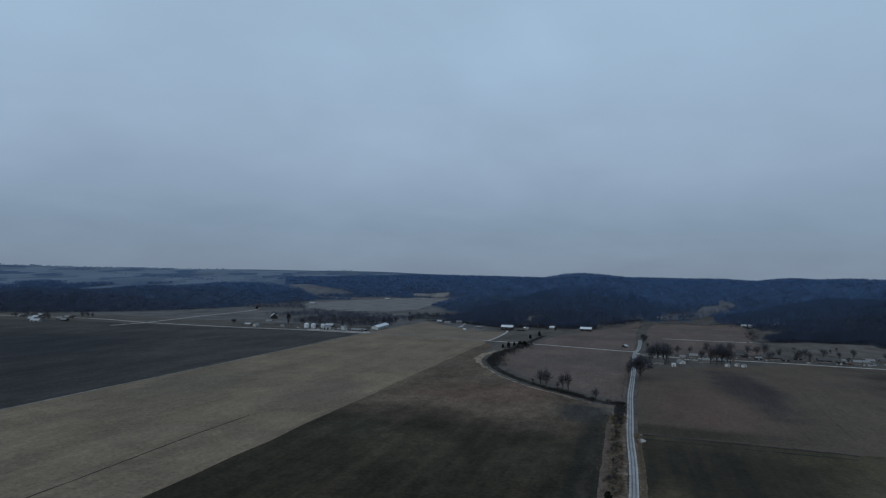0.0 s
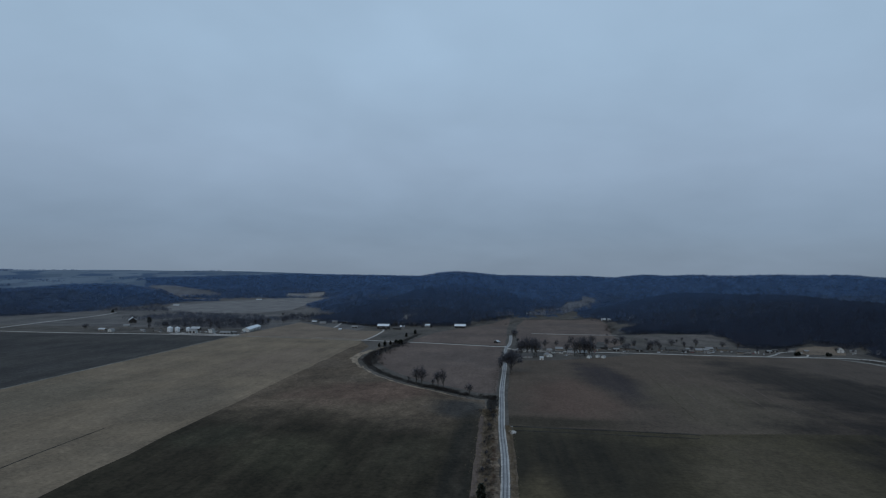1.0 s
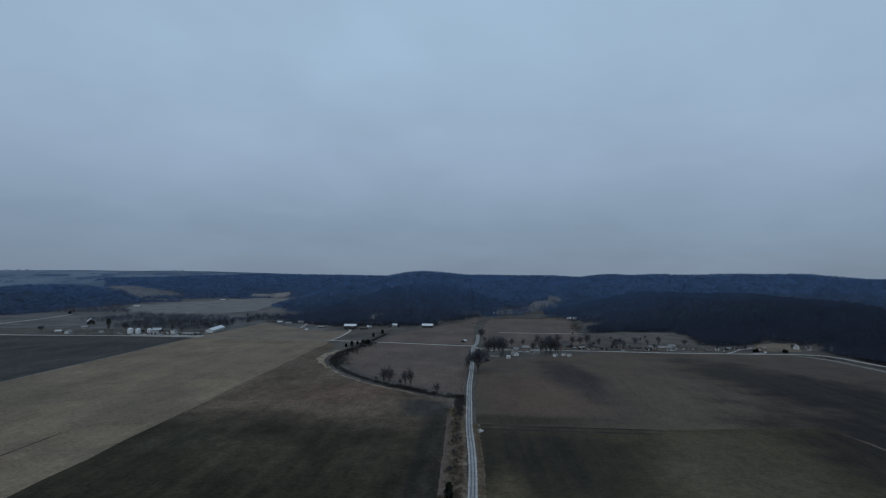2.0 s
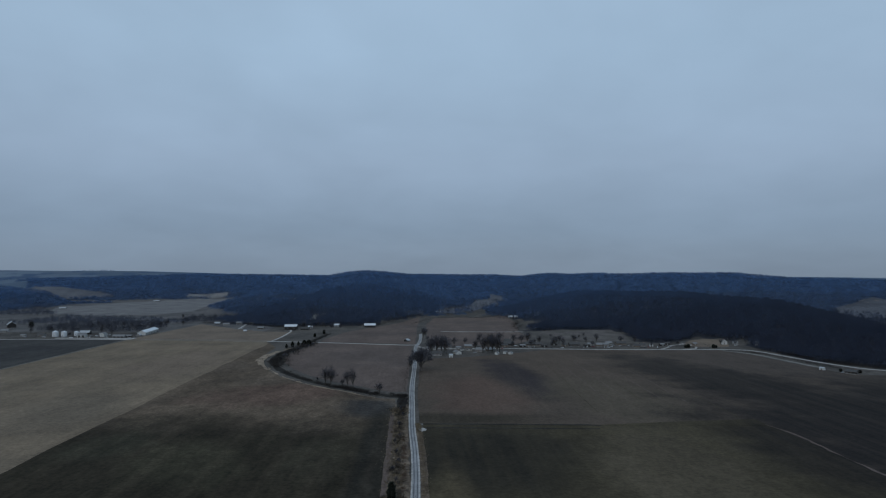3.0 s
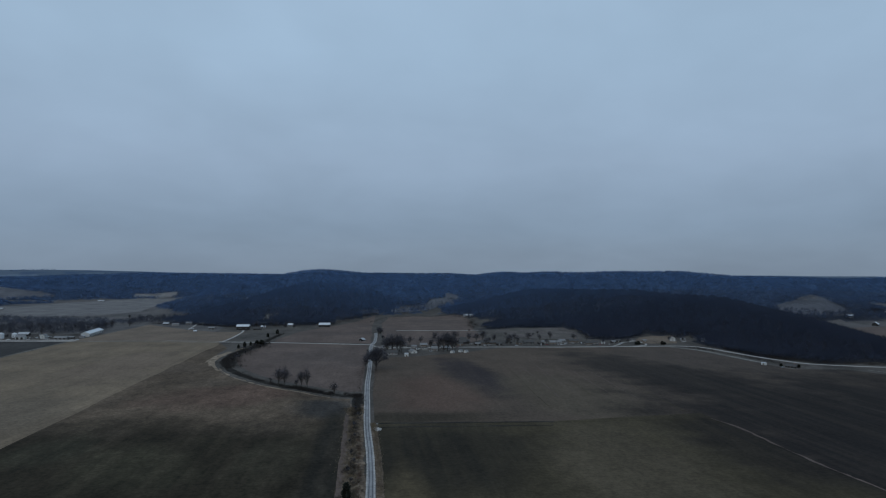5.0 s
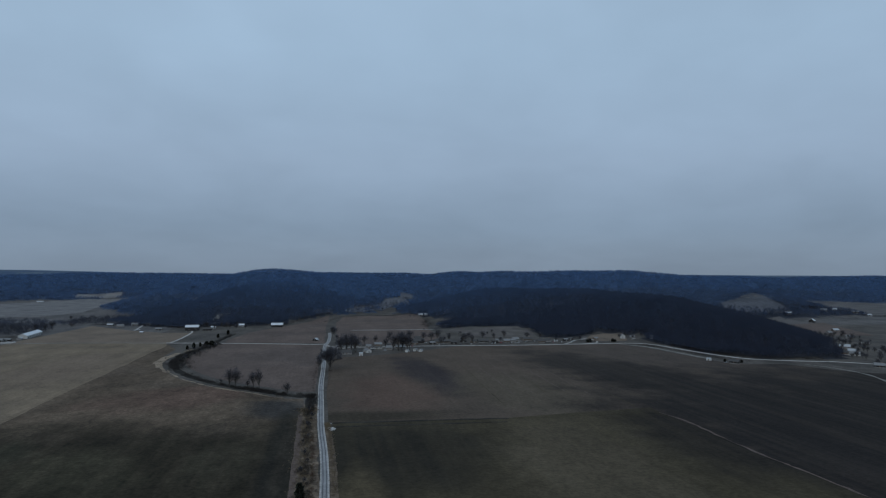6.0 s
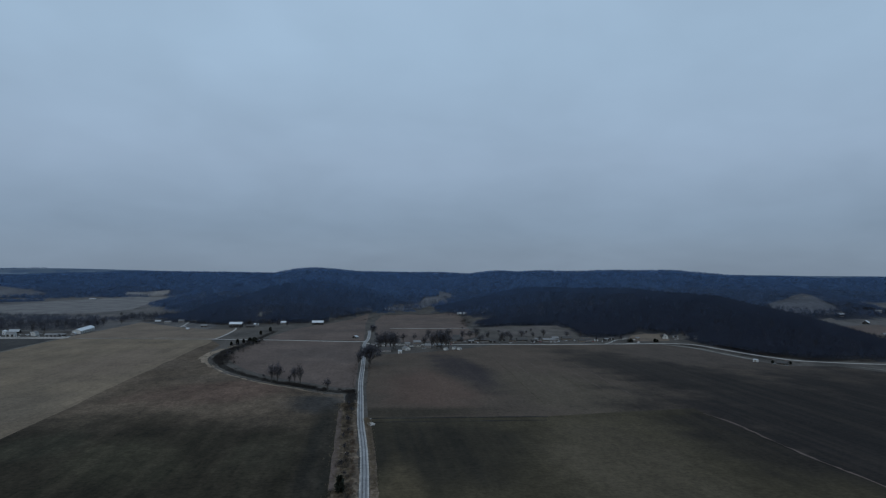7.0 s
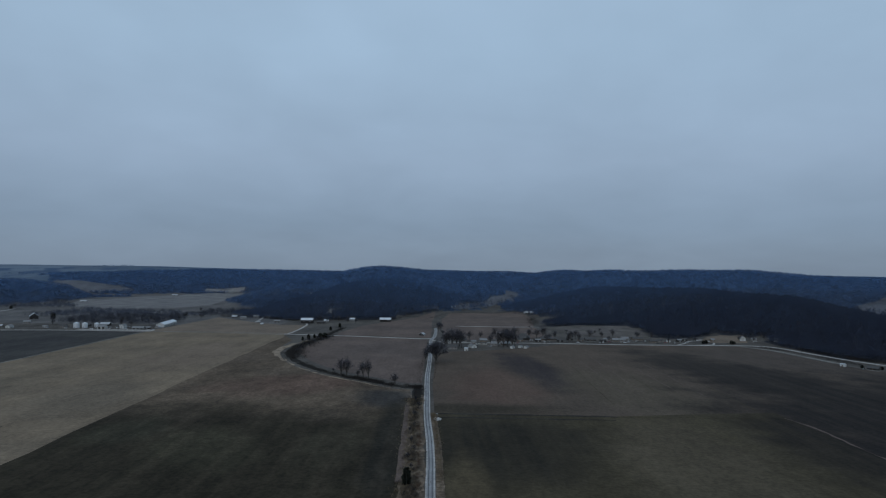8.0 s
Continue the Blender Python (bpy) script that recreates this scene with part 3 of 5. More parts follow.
for pts in ([(-244, 1080), (-242, 1154), (-246, 1252), (-252, 1288)], [(-364, 1316), (-372, 1380), (-382, 1446)], [(380, 967), (400, 990), (420, 1020), (450, 1040)], [(411, 966), (440, 978), (452, 1004)]):
    strip("driveway", curve_through(pts), 3.4, GRAVEL, "pale gravel farm drive", "driveway", 0.4)
for k, (y0, y1, out, wide) in enumerate(((770, 815, 12, 4.0), (806, 850, 14, 7.5), (841, 925, 16, 11.0), (916, 960, 15, 7.0), (951, 1000, 12, 3.5))):
    strip("bank", [(x - out, y - 7) for x, y in CREEK if y0 < y < y1], wide, BARE_EARTH, "bare washed bank outside a creek bend", "bank", 0.24 + 0.008 * k, 0.9, 2 + k)
strip("bank", [(x - 8, y - 9) for x, y in CREEK if 600 < y < 800], 1.5, BARE_EARTH, "thin pale bank along a creek", "bank", 0.22, 1.4, 12)
strip("creek_bed", CREEK, 9, DITCH, "dark creek bed between brushy banks", "creek", 0.14, 1.5, 4)
strip("ditch", curve_through([(6, 488), (57, 486), (100, 484), (142, 481)]), 3.4, DITCH, "shallow damp ditch across a field", "ditch", 0.2, 0.9, 6)
strip("ditch", curve_through([(8, 476), (57, 474), (100, 472), (138, 470)]), 2.2, DITCH, "shallow wheel rut along a ditch", "ditch", 0.2, 0.7, 61)
strip("verge", curve_through([(146, 481), (190, 481), (235, 480), (272, 478)]), 2.0, FIELD_DAMP, "faint grassy line across a field", "grass", 0.2, 1.0, 62)
row_rng = random.Random(63)
for k in range(7):
    # worn drill rows, each fading in and out on its own stretch
    xa = 152 + 18 * k + row_rng.uniform(-3, 3)
    y0, y1 = row_rng.uniform(500, 590), row_rng.uniform(660, 860)
    strip("track", curve_through([(xa + 0.055 * (y - 500) + row_rng.uniform(-1, 1), y) for y in np.linspace(y0, y1, 5)]), row_rng.uniform(0.4, 0.8), FIELD_BROWN if k % 3 else FIELD_DAMP,
          "faint pale drill row in a field" if k % 3 else "faint dark drill row in a field", "track", 0.2, 0.25, 63 + k)
strip("ditch", curve_through([(270, 480), (274, 462), (275, 440), (272, 376), (272, 343), (274, 300), (274, 100)]), 1.5, FIELD_BROWN, "pale dirt line between two fields", "field edge", 0.2, 1.0, 7)
strip("track", curve_through([(-289, 60), (-289, 245), (-293, 366), (-293, 440)]), 1.1, DITCH, "dark wheel rut through stubble", "track", 0.16, 0.3, 21)
strip("verge", curve_through([(-486, 60), (-486, 380), (-488, 690), (-494, 1096)]), 2.6, FIELD_PALE, "thin pale grass strip between two fields", "grass", 0.2, 0.7, 22)
strip("verge", curve_through([(-9.6, 100), (-9.6, 330), (-10.6, 400), (-11.8, 470), (-12.3, 530), (-11.6, 560)]), 13.4, VERGE, "rough dead grass beside a lane", "grass", 0.18, 0.9, 8)
strip("verge", curve_through([(-16.8, 330), (-17.2, 380), (-17.6, 420), (-18.4, 470), (-18.8, 520)]), 3.4, FIELD_BROWN, "pale trodden edge between a field and rough grass", "grass", 0.2, 0.5, 81)
strip("ditch", curve_through([(-12.5, 515), (-12.5, 550), (-11, 590)]), 9, DITCH, "dark damp ditch beside a lane", "ditch", 0.21, 1.2, 82)
strip("track", curve_through([(9, 1216), (10, 1290), (12, 1420), (16, 1560), (40, 1690)]), 2.4, PASTURE, "grassy track running on from a lane", "track", 0.45, 0.4, 92)
strip("verge", curve_through([(5.2, 100), (5.2, 330), (4.6, 400), (2.6, 465), (1.8, 490)]), 4.2, VERGE, "strip of dead grass along a lane", "grass", 0.18, 0.3, 9)


strip("track", curve_through([(50, 1260), (135, 1254), (216, 1256)]), 5.0, GRAVEL, "pale farm track behind village gardens", "track", 0.8, 0.3, 91)


# ---- woods ----
BARK = surface("grey_bark", (0.075, 0.068, 0.062), (0.045, 0.04, 0.036), 0.95, scale=0.5, spec=0.1)
TWIG = surface("bare_twigs", (0.092, 0.086, 0.098), (0.066, 0.062, 0.072), 0.95, scale=0.06, spec=0.1, upright=True, airy=0.5)
SCRUB = surface("grey_scrub_twigs", (0.092, 0.100, 0.130), (0.064, 0.071, 0.096), 0.95, scale=0.03, spec=0.1, amount=0.9, upright=True, airy=0.5)
# six tints of bare wood with haze in the colour, low spurs to high ridges
HAZE_LEAST, HAZE_MOST = (0.048, 0.054, 0.080), (0.100, 0.182, 0.345)
HAZED_CROWNS = []
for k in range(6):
    tint = tuple(a ** (1 - k / 5) * b ** (k / 5) for a, b in zip(HAZE_LEAST, HAZE_MOST))
    HAZED_CROWNS.append(surface("hazed_wood_crowns", tint, tuple(0.84 * c for c in tint), 0.95, scale=0.010, spec=0.1, amount=0.9, upright=True, airy=0.55))
NEEDLE = surface("dark_cedar_needles", (0.045, 0.050, 0.038), (0.028, 0.033, 0.027), 0.9, scale=0.8, spec=0.1, airy=0.8)


def blades(rng, count, low, high, radius, width):
    """Bare rising branches as thin blades: points and triangles."""
    v, f = [], []
    for _ in range(count):
        a, z = rng.uniform(0, 2 * math.pi), rng.uniform(low, high)
        tip = rng.uniform(0.5, 1.0)
        r = radius * tip * math.sqrt(max(0.05, 1 - ((z - low) / (high - low) - 0.35) ** 2))
        up_by = rng.uniform(0.15, 0.45) * (high - low)
        base = np.array((0.12 * r * math.cos(a), 0.12 * r * math.sin(a), z - 0.2 * (high - low)))
        end = np.array((r * math.cos(a), r * math.sin(a), min(high + 1, z + up_by)))
        mid = base * 0.45 + end * 0.55
        side = np.array((-math.sin(a), math.cos(a), rng.uniform(-0.4, 0.4))) * width * rng.uniform(0.6, 1.3)
        k = len(v)
        v += [base, mid + side, end, mid - side]
        f += [(k, k + 1, k + 2), (k, k + 2, k + 3)]
    return np.array(v), np.array(f)


def spray(rng, count, low, high, radius, width):
    """A bare crown as a spray of fine single blades: points and triangles."""
    v, f = [], []
    for _ in range(count):
        a, u = rng.uniform(0, 2 * math.pi), rng.uniform(0, 1)
        z = low + (high - low) * u
        r = radius * math.sqrt(max(0.05, 1 - (2 * u - 0.9) ** 2)) * rng.uniform(0.5, 1.0)
        end = np.array((r * math.cos(a), r * math.sin(a), z + rng.uniform(0.05, 0.25) * (high - low)))
        base = np.array((0.35 * end[0], 0.35 * end[1], z - rng.uniform(0.1, 0.3) * (high - low)))
        side = np.array((-math.sin(a), math.cos(a), rng.uniform(-0.6, 0.6))) * width * rng.uniform(0.6, 1.4)
        k = len(v)
        v += [base + side, base - side, end]
        f.append((k, k + 1, k + 2))
    v += [np.array((0.25, 0, 0)), np.array((-0.25, 0, 0)), np.array((0, 0, high * 0.7))]
    f.append((len(v) - 3, len(v) - 2, len(v) - 1))
    return np.array(v), np.array(f)


def dome(rng, count, low, high, radius, width):
    """A rounded bare crown: fine blades whose tips reach an uneven dome."""
    v, f = [], []
    centre, tall = low + 0.45 * (high - low), 0.55 * (high - low)
    for _ in range(count):
        a, s = rng.uniform(0, 2 * math.pi), rng.uniform(-0.75, 1.0)
        flat, reach = math.sqrt(max(0.0, 1 - s * s)), rng.uniform(0.72, 1.04)
        d = np.array((radius * flat * math.cos(a), radius * flat * math.sin(a), tall * s))
        end = np.array((0, 0, centre)) + d * reach
        base = np.array((0, 0, centre)) + d * reach * rng.uniform(0.3, 0.6) - np.array((0, 0, 0.12 * tall))
        side = np.cross(d, np.array([rng.gauss(0, 1) for _ in range(3)]))
        side = side / (np.linalg.norm(side) + 1e-6) * width * rng.uniform(0.6, 1.4)
        k = len(v)
        v += [base + side, base - side, end]
        f.append((k, k + 1, k + 2))
    v += [np.array((0.2, 0, 0)), np.array((-0.2, 0, 0)), np.array((0, 0, centre))]
    f.append((len(v) - 3, len(v) - 2, len(v) - 1))
    return np.array(v), np.array(f)


def scatter(name, spots, kinds, mat, label, category, seed=0, size=(0.75, 1.25)):
    """Many small plants joined into one object."""
    rng = np.random.default_rng(seed)
    vs, fs, base = [], [], 0
    pick = rng.integers(0, len(kinds), len(spots))
    for k, (tv, tf) in enumerate(kinds):
        here = spots[pick == k]
        if not len(here):
            continue
        a, s = rng.uniform(0, 2 * np.pi, len(here)), rng.uniform(*size, len(here))
        c, n = np.cos(a) * s, np.sin(a) * s
        x = tv[None, :, 0] * c[:, None] - tv[None, :, 1] * n[:, None] + here[:, 0:1]
        y = tv[None, :, 0] * n[:, None] + tv[None, :, 1] * c[:, None] + here[:, 1:2]
        z = tv[None, :, 2] * s[:, None] + here[:, 2:3]
        vs.append(np.stack([x, y, z], -1).reshape(-1, 3))
        fs.append((tf[None] + (np.arange(len(here)) * len(tv))[:, None, None]).reshape(-1, 3) + base)
        base += len(here) * len(tv)
    me = triangles(name, np.concatenate(vs), np.concatenate(fs), mat)
    return tagged(new(name, me), label, category, kind="stuff")


py_rng = random.Random(5)
wood_kinds = [dome(py_rng, 26, 2.0, 14, 4.4, 0.42) for _ in range(8)]
ridge_kinds = [dome(py_rng, 40, 0.5, 11, 7.4, 0.52) for _ in range(8)]


def wood_spots(lo, hi, spacing, seed):
    """Places of woodland trees between two distances, denser than a walk but uneven."""
    r = np.random.default_rng(seed)
    n = int((2 * hi) * hi / spacing ** 2)
    x, y = r.uniform(-hi, hi, n), r.uniform(500, hi, n)
    far = np.hypot(x, y)
    ok = (far >= lo) & (far < hi) & (np.abs(np.degrees(np.arctan2(x, y))) < 60)
    x, y = x[ok], y[ok]
    ok = wooded(x, y)
    x, y = x[ok], y[ok]
    return np.stack([x, y, land(x, y) - 0.3], -1)


near_woods = wood_spots(700, 1450, 4.6, 1)
mid_woods = wood_spots(1450, 1850, 6.4, 2)
far_woods = wood_spots(1850, 3700, 10.0, 3)
print("woods", len(near_woods), len(mid_woods), len(far_woods))


# each step holds more distance haze in its crown colour
HAZE_STEPS = ("least haze tint", "faint haze tint", "light haze tint", "medium haze tint", "strong haze tint", "full haze tint")
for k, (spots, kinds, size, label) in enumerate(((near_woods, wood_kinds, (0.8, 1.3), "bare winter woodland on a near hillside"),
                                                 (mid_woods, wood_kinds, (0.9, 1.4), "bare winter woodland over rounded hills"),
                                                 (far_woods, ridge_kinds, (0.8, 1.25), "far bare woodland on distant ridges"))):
    rank = haze_share(spots[:, 0], spots[:, 1], spots[:, 2]) * 5 + np.random.default_rng(90 + k).normal(0, 0.45, len(spots))
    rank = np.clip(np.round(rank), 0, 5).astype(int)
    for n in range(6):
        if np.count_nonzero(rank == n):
            scatter("woodland", spots[rank == n], kinds, HAZED_CROWNS[n], label + ", " + HAZE_STEPS[n], "woods", 10 * k + n, size)
hedge_rng = np.random.default_rng(77)
rows = []
for _ in range(26):
    # field hedges and copses on the far upland
    hx, hy, turn, run = hedge_rng.uniform(-3900, -1000), hedge_rng.uniform(2900, 4300), hedge_rng.normal(0, 0.5), hedge_rng.uniform(60, 420)
    at = hedge_rng.uniform(-run, run, int(run / 5))
    rows.append(np.stack([hx + at * math.cos(turn) + hedge_rng.normal(0, 9, len(at)), hy + at * math.sin(turn) + hedge_rng.normal(0, 14, len(at))], -1))
rows = np.concatenate(rows)
rows = rows[np.hypot(rows[:, 0], rows[:, 1]) > 3050]
scatter("hedgerow", np.column_stack([rows, land(rows[:, 0], rows[:, 1]) - 0.4]), ridge_kinds, HAZED_CROWNS[5], "far hedgerows and copses between upland fields", "hedge", 31, (0.5, 1.1))
THIN = [
    [(-900, 1400), (-700, 1420), (-560, 1390), (-520, 1470), (-640, 1560), (-880, 1640)],
    [(-720, 1225), (-520, 1222), (-514, 1330), (-545, 1420), (-760, 1420)],
    [(-545, 1430), (-440, 1490), (-470, 1640), (-560, 1620)],
    [(-1160, 1900), (-1110, 1890), (-1130, 2060), (-1180, 2060)],
    [(-1200, 1700), (-1050, 1700), (-960, 1720), (-980, 1770), (-1090, 1880), (-1180, 1800)],
    [(200, 1560), (250, 1560), (330, 1640), (330, 1800), (250, 1800)],
    [(66, 1680), (150, 1760), (200, 1880), (250, 1985), (225, 1990), (150, 1880), (80, 1760)],
    [(250, 2040), (300, 2040), (300, 2100), (255, 2110)],
]
loose = []
for k, area in enumerate(THIN):
    r = random.Random(40 + k)
    xs, ys = [c[0] for c in area], [c[1] for c in area]
    n = int((max(xs) - min(xs)) * (max(ys) - min(ys)) / (75, 95, 75, 75, 75, 110, 90, 90)[k])
    px, py = np.array([r.uniform(min(xs), max(xs)) for _ in range(n)]), np.array([r.uniform(min(ys), max(ys)) for _ in range(n)])
    ok = inside(px, py, area)
    loose.append(np.stack([px[ok], py[ok], land(px[ok], py[ok])], -1))
thin_kinds = [dome(py_rng, 70, 1.0, 11, 5.0, 0.16) for _ in range(8)]
THICKET = surface("dark_thicket_twigs", (0.062, 0.064, 0.080), (0.044, 0.046, 0.060), 0.95, scale=0.03, spec=0.1, amount=0.9, upright=True, airy=0.6)
scatter("thicket", np.concatenate(loose[1:3]), thin_kinds, THICKET, "dark bare thicket behind a farmyard", "woods", 57, (0.7, 1.5))
scatter("thicket", np.concatenate(loose[:1] + loose[3:]), thin_kinds, SCRUB, "thin bare trees and scrub on the valley floor", "woods", 5, (0.6, 1.4))


# ---- single trees and brush ----
def tube(v, f, p, q, r0, r1, sides):
    """A tapered branch piece added to lists of points and triangles."""
    p, q = np.array(p, float), np.array(q, float)
    d = (q - p) / (np.linalg.norm(q - p) or 1)
    a = np.cross(d, (0.31, 0.95, 0.1))
    a /= np.linalg.norm(a)
    b = np.cross(d, a)
    k = len(v)
    for c, r in ((p, r0), (q, r1)):
        for i in range(sides):
            t = 2 * math.pi * i / sides
            v.append(c + r * (math.cos(t) * a + math.sin(t) * b))
    for i in range(sides):
        j = (i + 1) % sides
        f += [(k + i, k + j, k + sides + j), (k + i, k + sides + j, k + sides + i)]


def bare_tree(name, seed, height, spread, twigs=8, width=0.042):
    """A leafless broadleaf: a short trunk that forks into rising limbs, boughs and branches, each tip a spray of fine twigs."""
    r = np.random.default_rng(seed)
    tv, tf, cv, cf = [], [], [], []
    lean = spread / height

    def grow(p, d, length, radius, level):
        steps = 3 if level < 2 else 2
        for k in range(steps):
            d = d + r.normal(0, 0.10, 3) + np.array((0, 0, 0.05))
            d /= np.linalg.norm(d)
            q = p + d * length / steps
            tube(tv if level < 3 else cv, tf if level < 3 else cf, p, q, radius * (1 - 0.25 * k / steps), radius * (1 - 0.25 * (k + 1) / steps), (7, 5, 4, 3)[level])
            if level and (level > 1 or k):
                spray_at(p, q, d, (0, 3, 4, twigs // 2)[level])
            p = q
        if level == 3:
            return spray_at(p - d * length * 0.3, p, d, twigs)
        count = (7, 5, 4)[level]
        turn = r.uniform(0, 6.28)
        for k in range(count):
            a = turn + 2 * math.pi * k / count + r.uniform(-0.4, 0.4)
            wide = (lean * 1.5, 0.7, 0.9)[level] * r.uniform(0.5, 1.3)
            if level == 0 and k == 0:
                wide *= 0.25
            side = np.array((math.cos(a), math.sin(a), 0))
            side = side - d * np.dot(side, d)
            out = d + side / np.linalg.norm(side) * wide
            start = p - d * length * r.uniform(0, (0.3, 0.6, 0.7)[level])
            grow(start, out / np.linalg.norm(out), height * (0.34, 0.24, 0.15)[level] * r.uniform(0.7, 1.2), radius * (0.55, 0.5, 0.45)[level], level + 1)

    def spray_at(p, q, d, count):
        for _ in range(count):
            base = p + (q - p) * r.uniform(0, 1.1)
            way = d * 0.7 + r.normal(0, 0.75, 3) + np.array((0, 0, 0.12))
            tip = base + way / np.linalg.norm(way) * height * r.uniform(0.05, 0.15)
            side = np.cross(tip - base, r.normal(0, 1, 3))
            side = side / (np.linalg.norm(side) + 1e-6) * width * r.uniform(0.5, 1.4)
            k = len(cv)
            cv.extend((base + side, base - side, tip))
            cf.append((k, k + 1, k + 2))

    grow(np.zeros(3), np.array((r.normal(0, 0.04), r.normal(0, 0.04), 1.0)), height * 0.19, height * 0.022, 0)
    tv, cv = np.array(tv), np.array(cv)
    tall = height / max(cv[:, 2].max(), tv[:, 2].max())
    wide = spread / np.quantile(np.hypot(cv[:, 0], cv[:, 1]), 0.97)
    tv, cv = tv * (wide, wide, tall), cv * (wide, wide, tall)
    root = new(name)
    trunk, crown = new("trunk", triangles("trunk", tv, np.array(tf), BARK)), new("crown", triangles("crown", cv, np.array(cf), TWIG))
    trunk.parent = crown.parent = root
    return root


def cedar(name, seed, height, radius):
    """A dark evergreen: short trunk and a ragged cone of drooping sprays."""
    r = np.random.default_rng(seed)
    v, f, tv, tf = [], [], [], []
    tube(tv, tf, (0, 0, 0), (0, 0, height * 0.9), height * 0.03, height * 0.008, 6)
    for i in range(520):
        z = height * r.uniform(0.06, 0.97)
        reach = radius * math.sqrt(max(0.0, 1 - (2 * z / height - 0.75) ** 2 / 1.6)) * r.uniform(0.45, 1.1) + 0.15
        a = r.uniform(0, 2 * math.pi)
        base = np.array((0.25 * reach * math.cos(a), 0.25 * reach * math.sin(a), z))
        tip = np.array((reach * math.cos(a), reach * math.sin(a), z + r.uniform(-0.05, 0.1) * height))
        side = np.array((-math.sin(a), math.cos(a), r.uniform(-0.7, 0.7))) * height * 0.05 * r.uniform(0.6, 1.3)
        k = len(v)
        v += [base, tip + side * 0.7, tip - side * 0.7, (base + tip) / 2 + np.array((0, 0, height * 0.05))]
        f += [(k, k + 1, k + 2), (k, k + 1, k + 3), (k, k + 3, k + 2)]
    root = new(name)
    trunk, crown = new("trunk", triangles("trunk", np.array(tv), np.array(tf), BARK)), new("crown", triangles("crown", np.array(v), np.array(f), NEEDLE))
    trunk.parent = crown.parent = root
    return root


TREES = [bare_tree("bare_tree", 11 + i, h, s) for i, (h, s) in enumerate(((19, 6.8), (21, 7.8), (17, 6.4), (22, 7.0), (15, 6.0), (18, 7.8)))]
used = set()


def place(kinds, k, x, y, size, turn, label, category, group):
    """Puts the first use of each kind in its own place, and copies after that."""
    m = pose(x, y, float(land(x, y)) - 0.05, 0, 0, turn)
    ob = kinds[k]
    if ob.name not in used:
        used.add(ob.name)
        ob.matrix_basis = m @ Matrix.Diagonal((size, size, size, 1))
    else:
        ob = copy_thing(ob, m)
        ob.matrix_basis = m @ Matrix.Diagonal((size, size, size, 1))
    return tagged(ob, label, category, group)


def trees(spots, label, group, seed):
    r = random.Random(seed)
    for x, y, h in spots:
        k = r.randrange(len(TREES))
        place(TREES, k, x, y, h / (19, 21, 17, 22, 15, 18)[k], r.uniform(0, 360), label, "tree", group)


def strewn(corners, count, heights, seed):
    """Uneven places for trees within a stretch of the plan."""
    r = random.Random(seed)
    xs, ys = [c[0] for c in corners], [c[1] for c in corners]
    out = []
    while len(out) < count:
        x, y = r.uniform(min(xs), max(xs)), r.uniform(min(ys), max(ys))
        if bool(inside(np.array([x]), np.array([y]), corners)[0]):
            out.append((x, y, r.uniform(*heights)))
    return out


trees([(-93, 658, 22), (-87, 655, 23), (-68, 645, 20), (-62, 637, 24), (-34, 606, 14), (-75, 652, 10), (-104, 675, 7)],
      "bare grey tree on a creek bank", "trees along the creek", 1)
OAKS = [bare_tree("bare_oak", 41, 34, 14.5, 46, 0.06), bare_tree("bare_oak", 43, 27, 9.5, 11, 0.05)]
place(OAKS, 0, 6.0, 750, 1.0, 20, "very large spreading bare oak beside a lane", "tree", "trees along the lane")
place(OAKS, 1, 7.0, 774, 0.95, 130, "large bare oak behind another beside a lane", "tree", "trees along the lane")
trees([(-7.0, 772, 16), (-7.5, 800, 15)], "small bare tree beside a lane", "trees along the lane", 2)
trees([(14, 1150, 20), (18, 1170, 18), (15, 1196, 16), (20, 1082, 11)], "bare tree beside a farm lane", "trees along the lane", 3)
trees([(24, 907, 29), (31, 913, 32), (38, 918, 32), (44, 908, 30), (20, 928, 22), (98, 921, 29), (105, 917, 32), (112, 925, 31), (119, 920, 32), (90, 955, 20), (42, 926, 27), (124, 930, 26),
       (161, 1040, 20), (175, 1043, 19), (203, 1030, 18), (221, 998, 21), (235, 999, 18), (142, 1062, 22), (126, 1052, 20), (62, 1010, 17), (80, 1030, 15),
       (241, 1048, 17), (188, 1062, 21), (265, 1052, 18), (284, 1043, 15), (306, 1060, 19), (345, 1050, 16), (366, 1046, 17), (50, 1040, 16), (109, 1075, 18)],
      "large bare tree among village houses", "village trees", 4)
trees([(506, 1030, 11), (524, 1046, 14), (528, 1024, 9), (545, 1022, 12), (550, 1040, 13)], "bare tree round a white farmhouse", "farmhouse trees", 56)
trees(strewn([(150, 985), (480, 985), (480, 1010), (150, 1060)], 8, (10, 16), 31), "bare tree along a village street", "village trees", 31)
trees(strewn([(14, 985), (140, 985), (140, 1060), (14, 1080)], 7, (7, 13), 32), "bare tree in a village garden", "village trees", 32)
trees(strewn([(170, 1080), (300, 1090), (330, 1190), (250, 1330), (190, 1300)], 9, (6, 11), 5), "bare tree in rough pasture behind the village", "village trees", 5)
trees([(-810, 1151, 16), (-820, 1160, 14), (-714, 1205, 15), (-828, 1397, 16), (-700, 1240, 14), (-660, 1215, 16), (-560, 1190, 15), (-533, 1307, 21), (-526, 1330, 18),
       (-528, 1365, 21), (-505, 1395, 15), (-576, 1590, 16)] + strewn([(-760, 1230), (-560, 1210), (-540, 1340), (-760, 1380)], 26, (10, 18), 6),
      "bare tree behind a farmyard", "farm trees", 6)
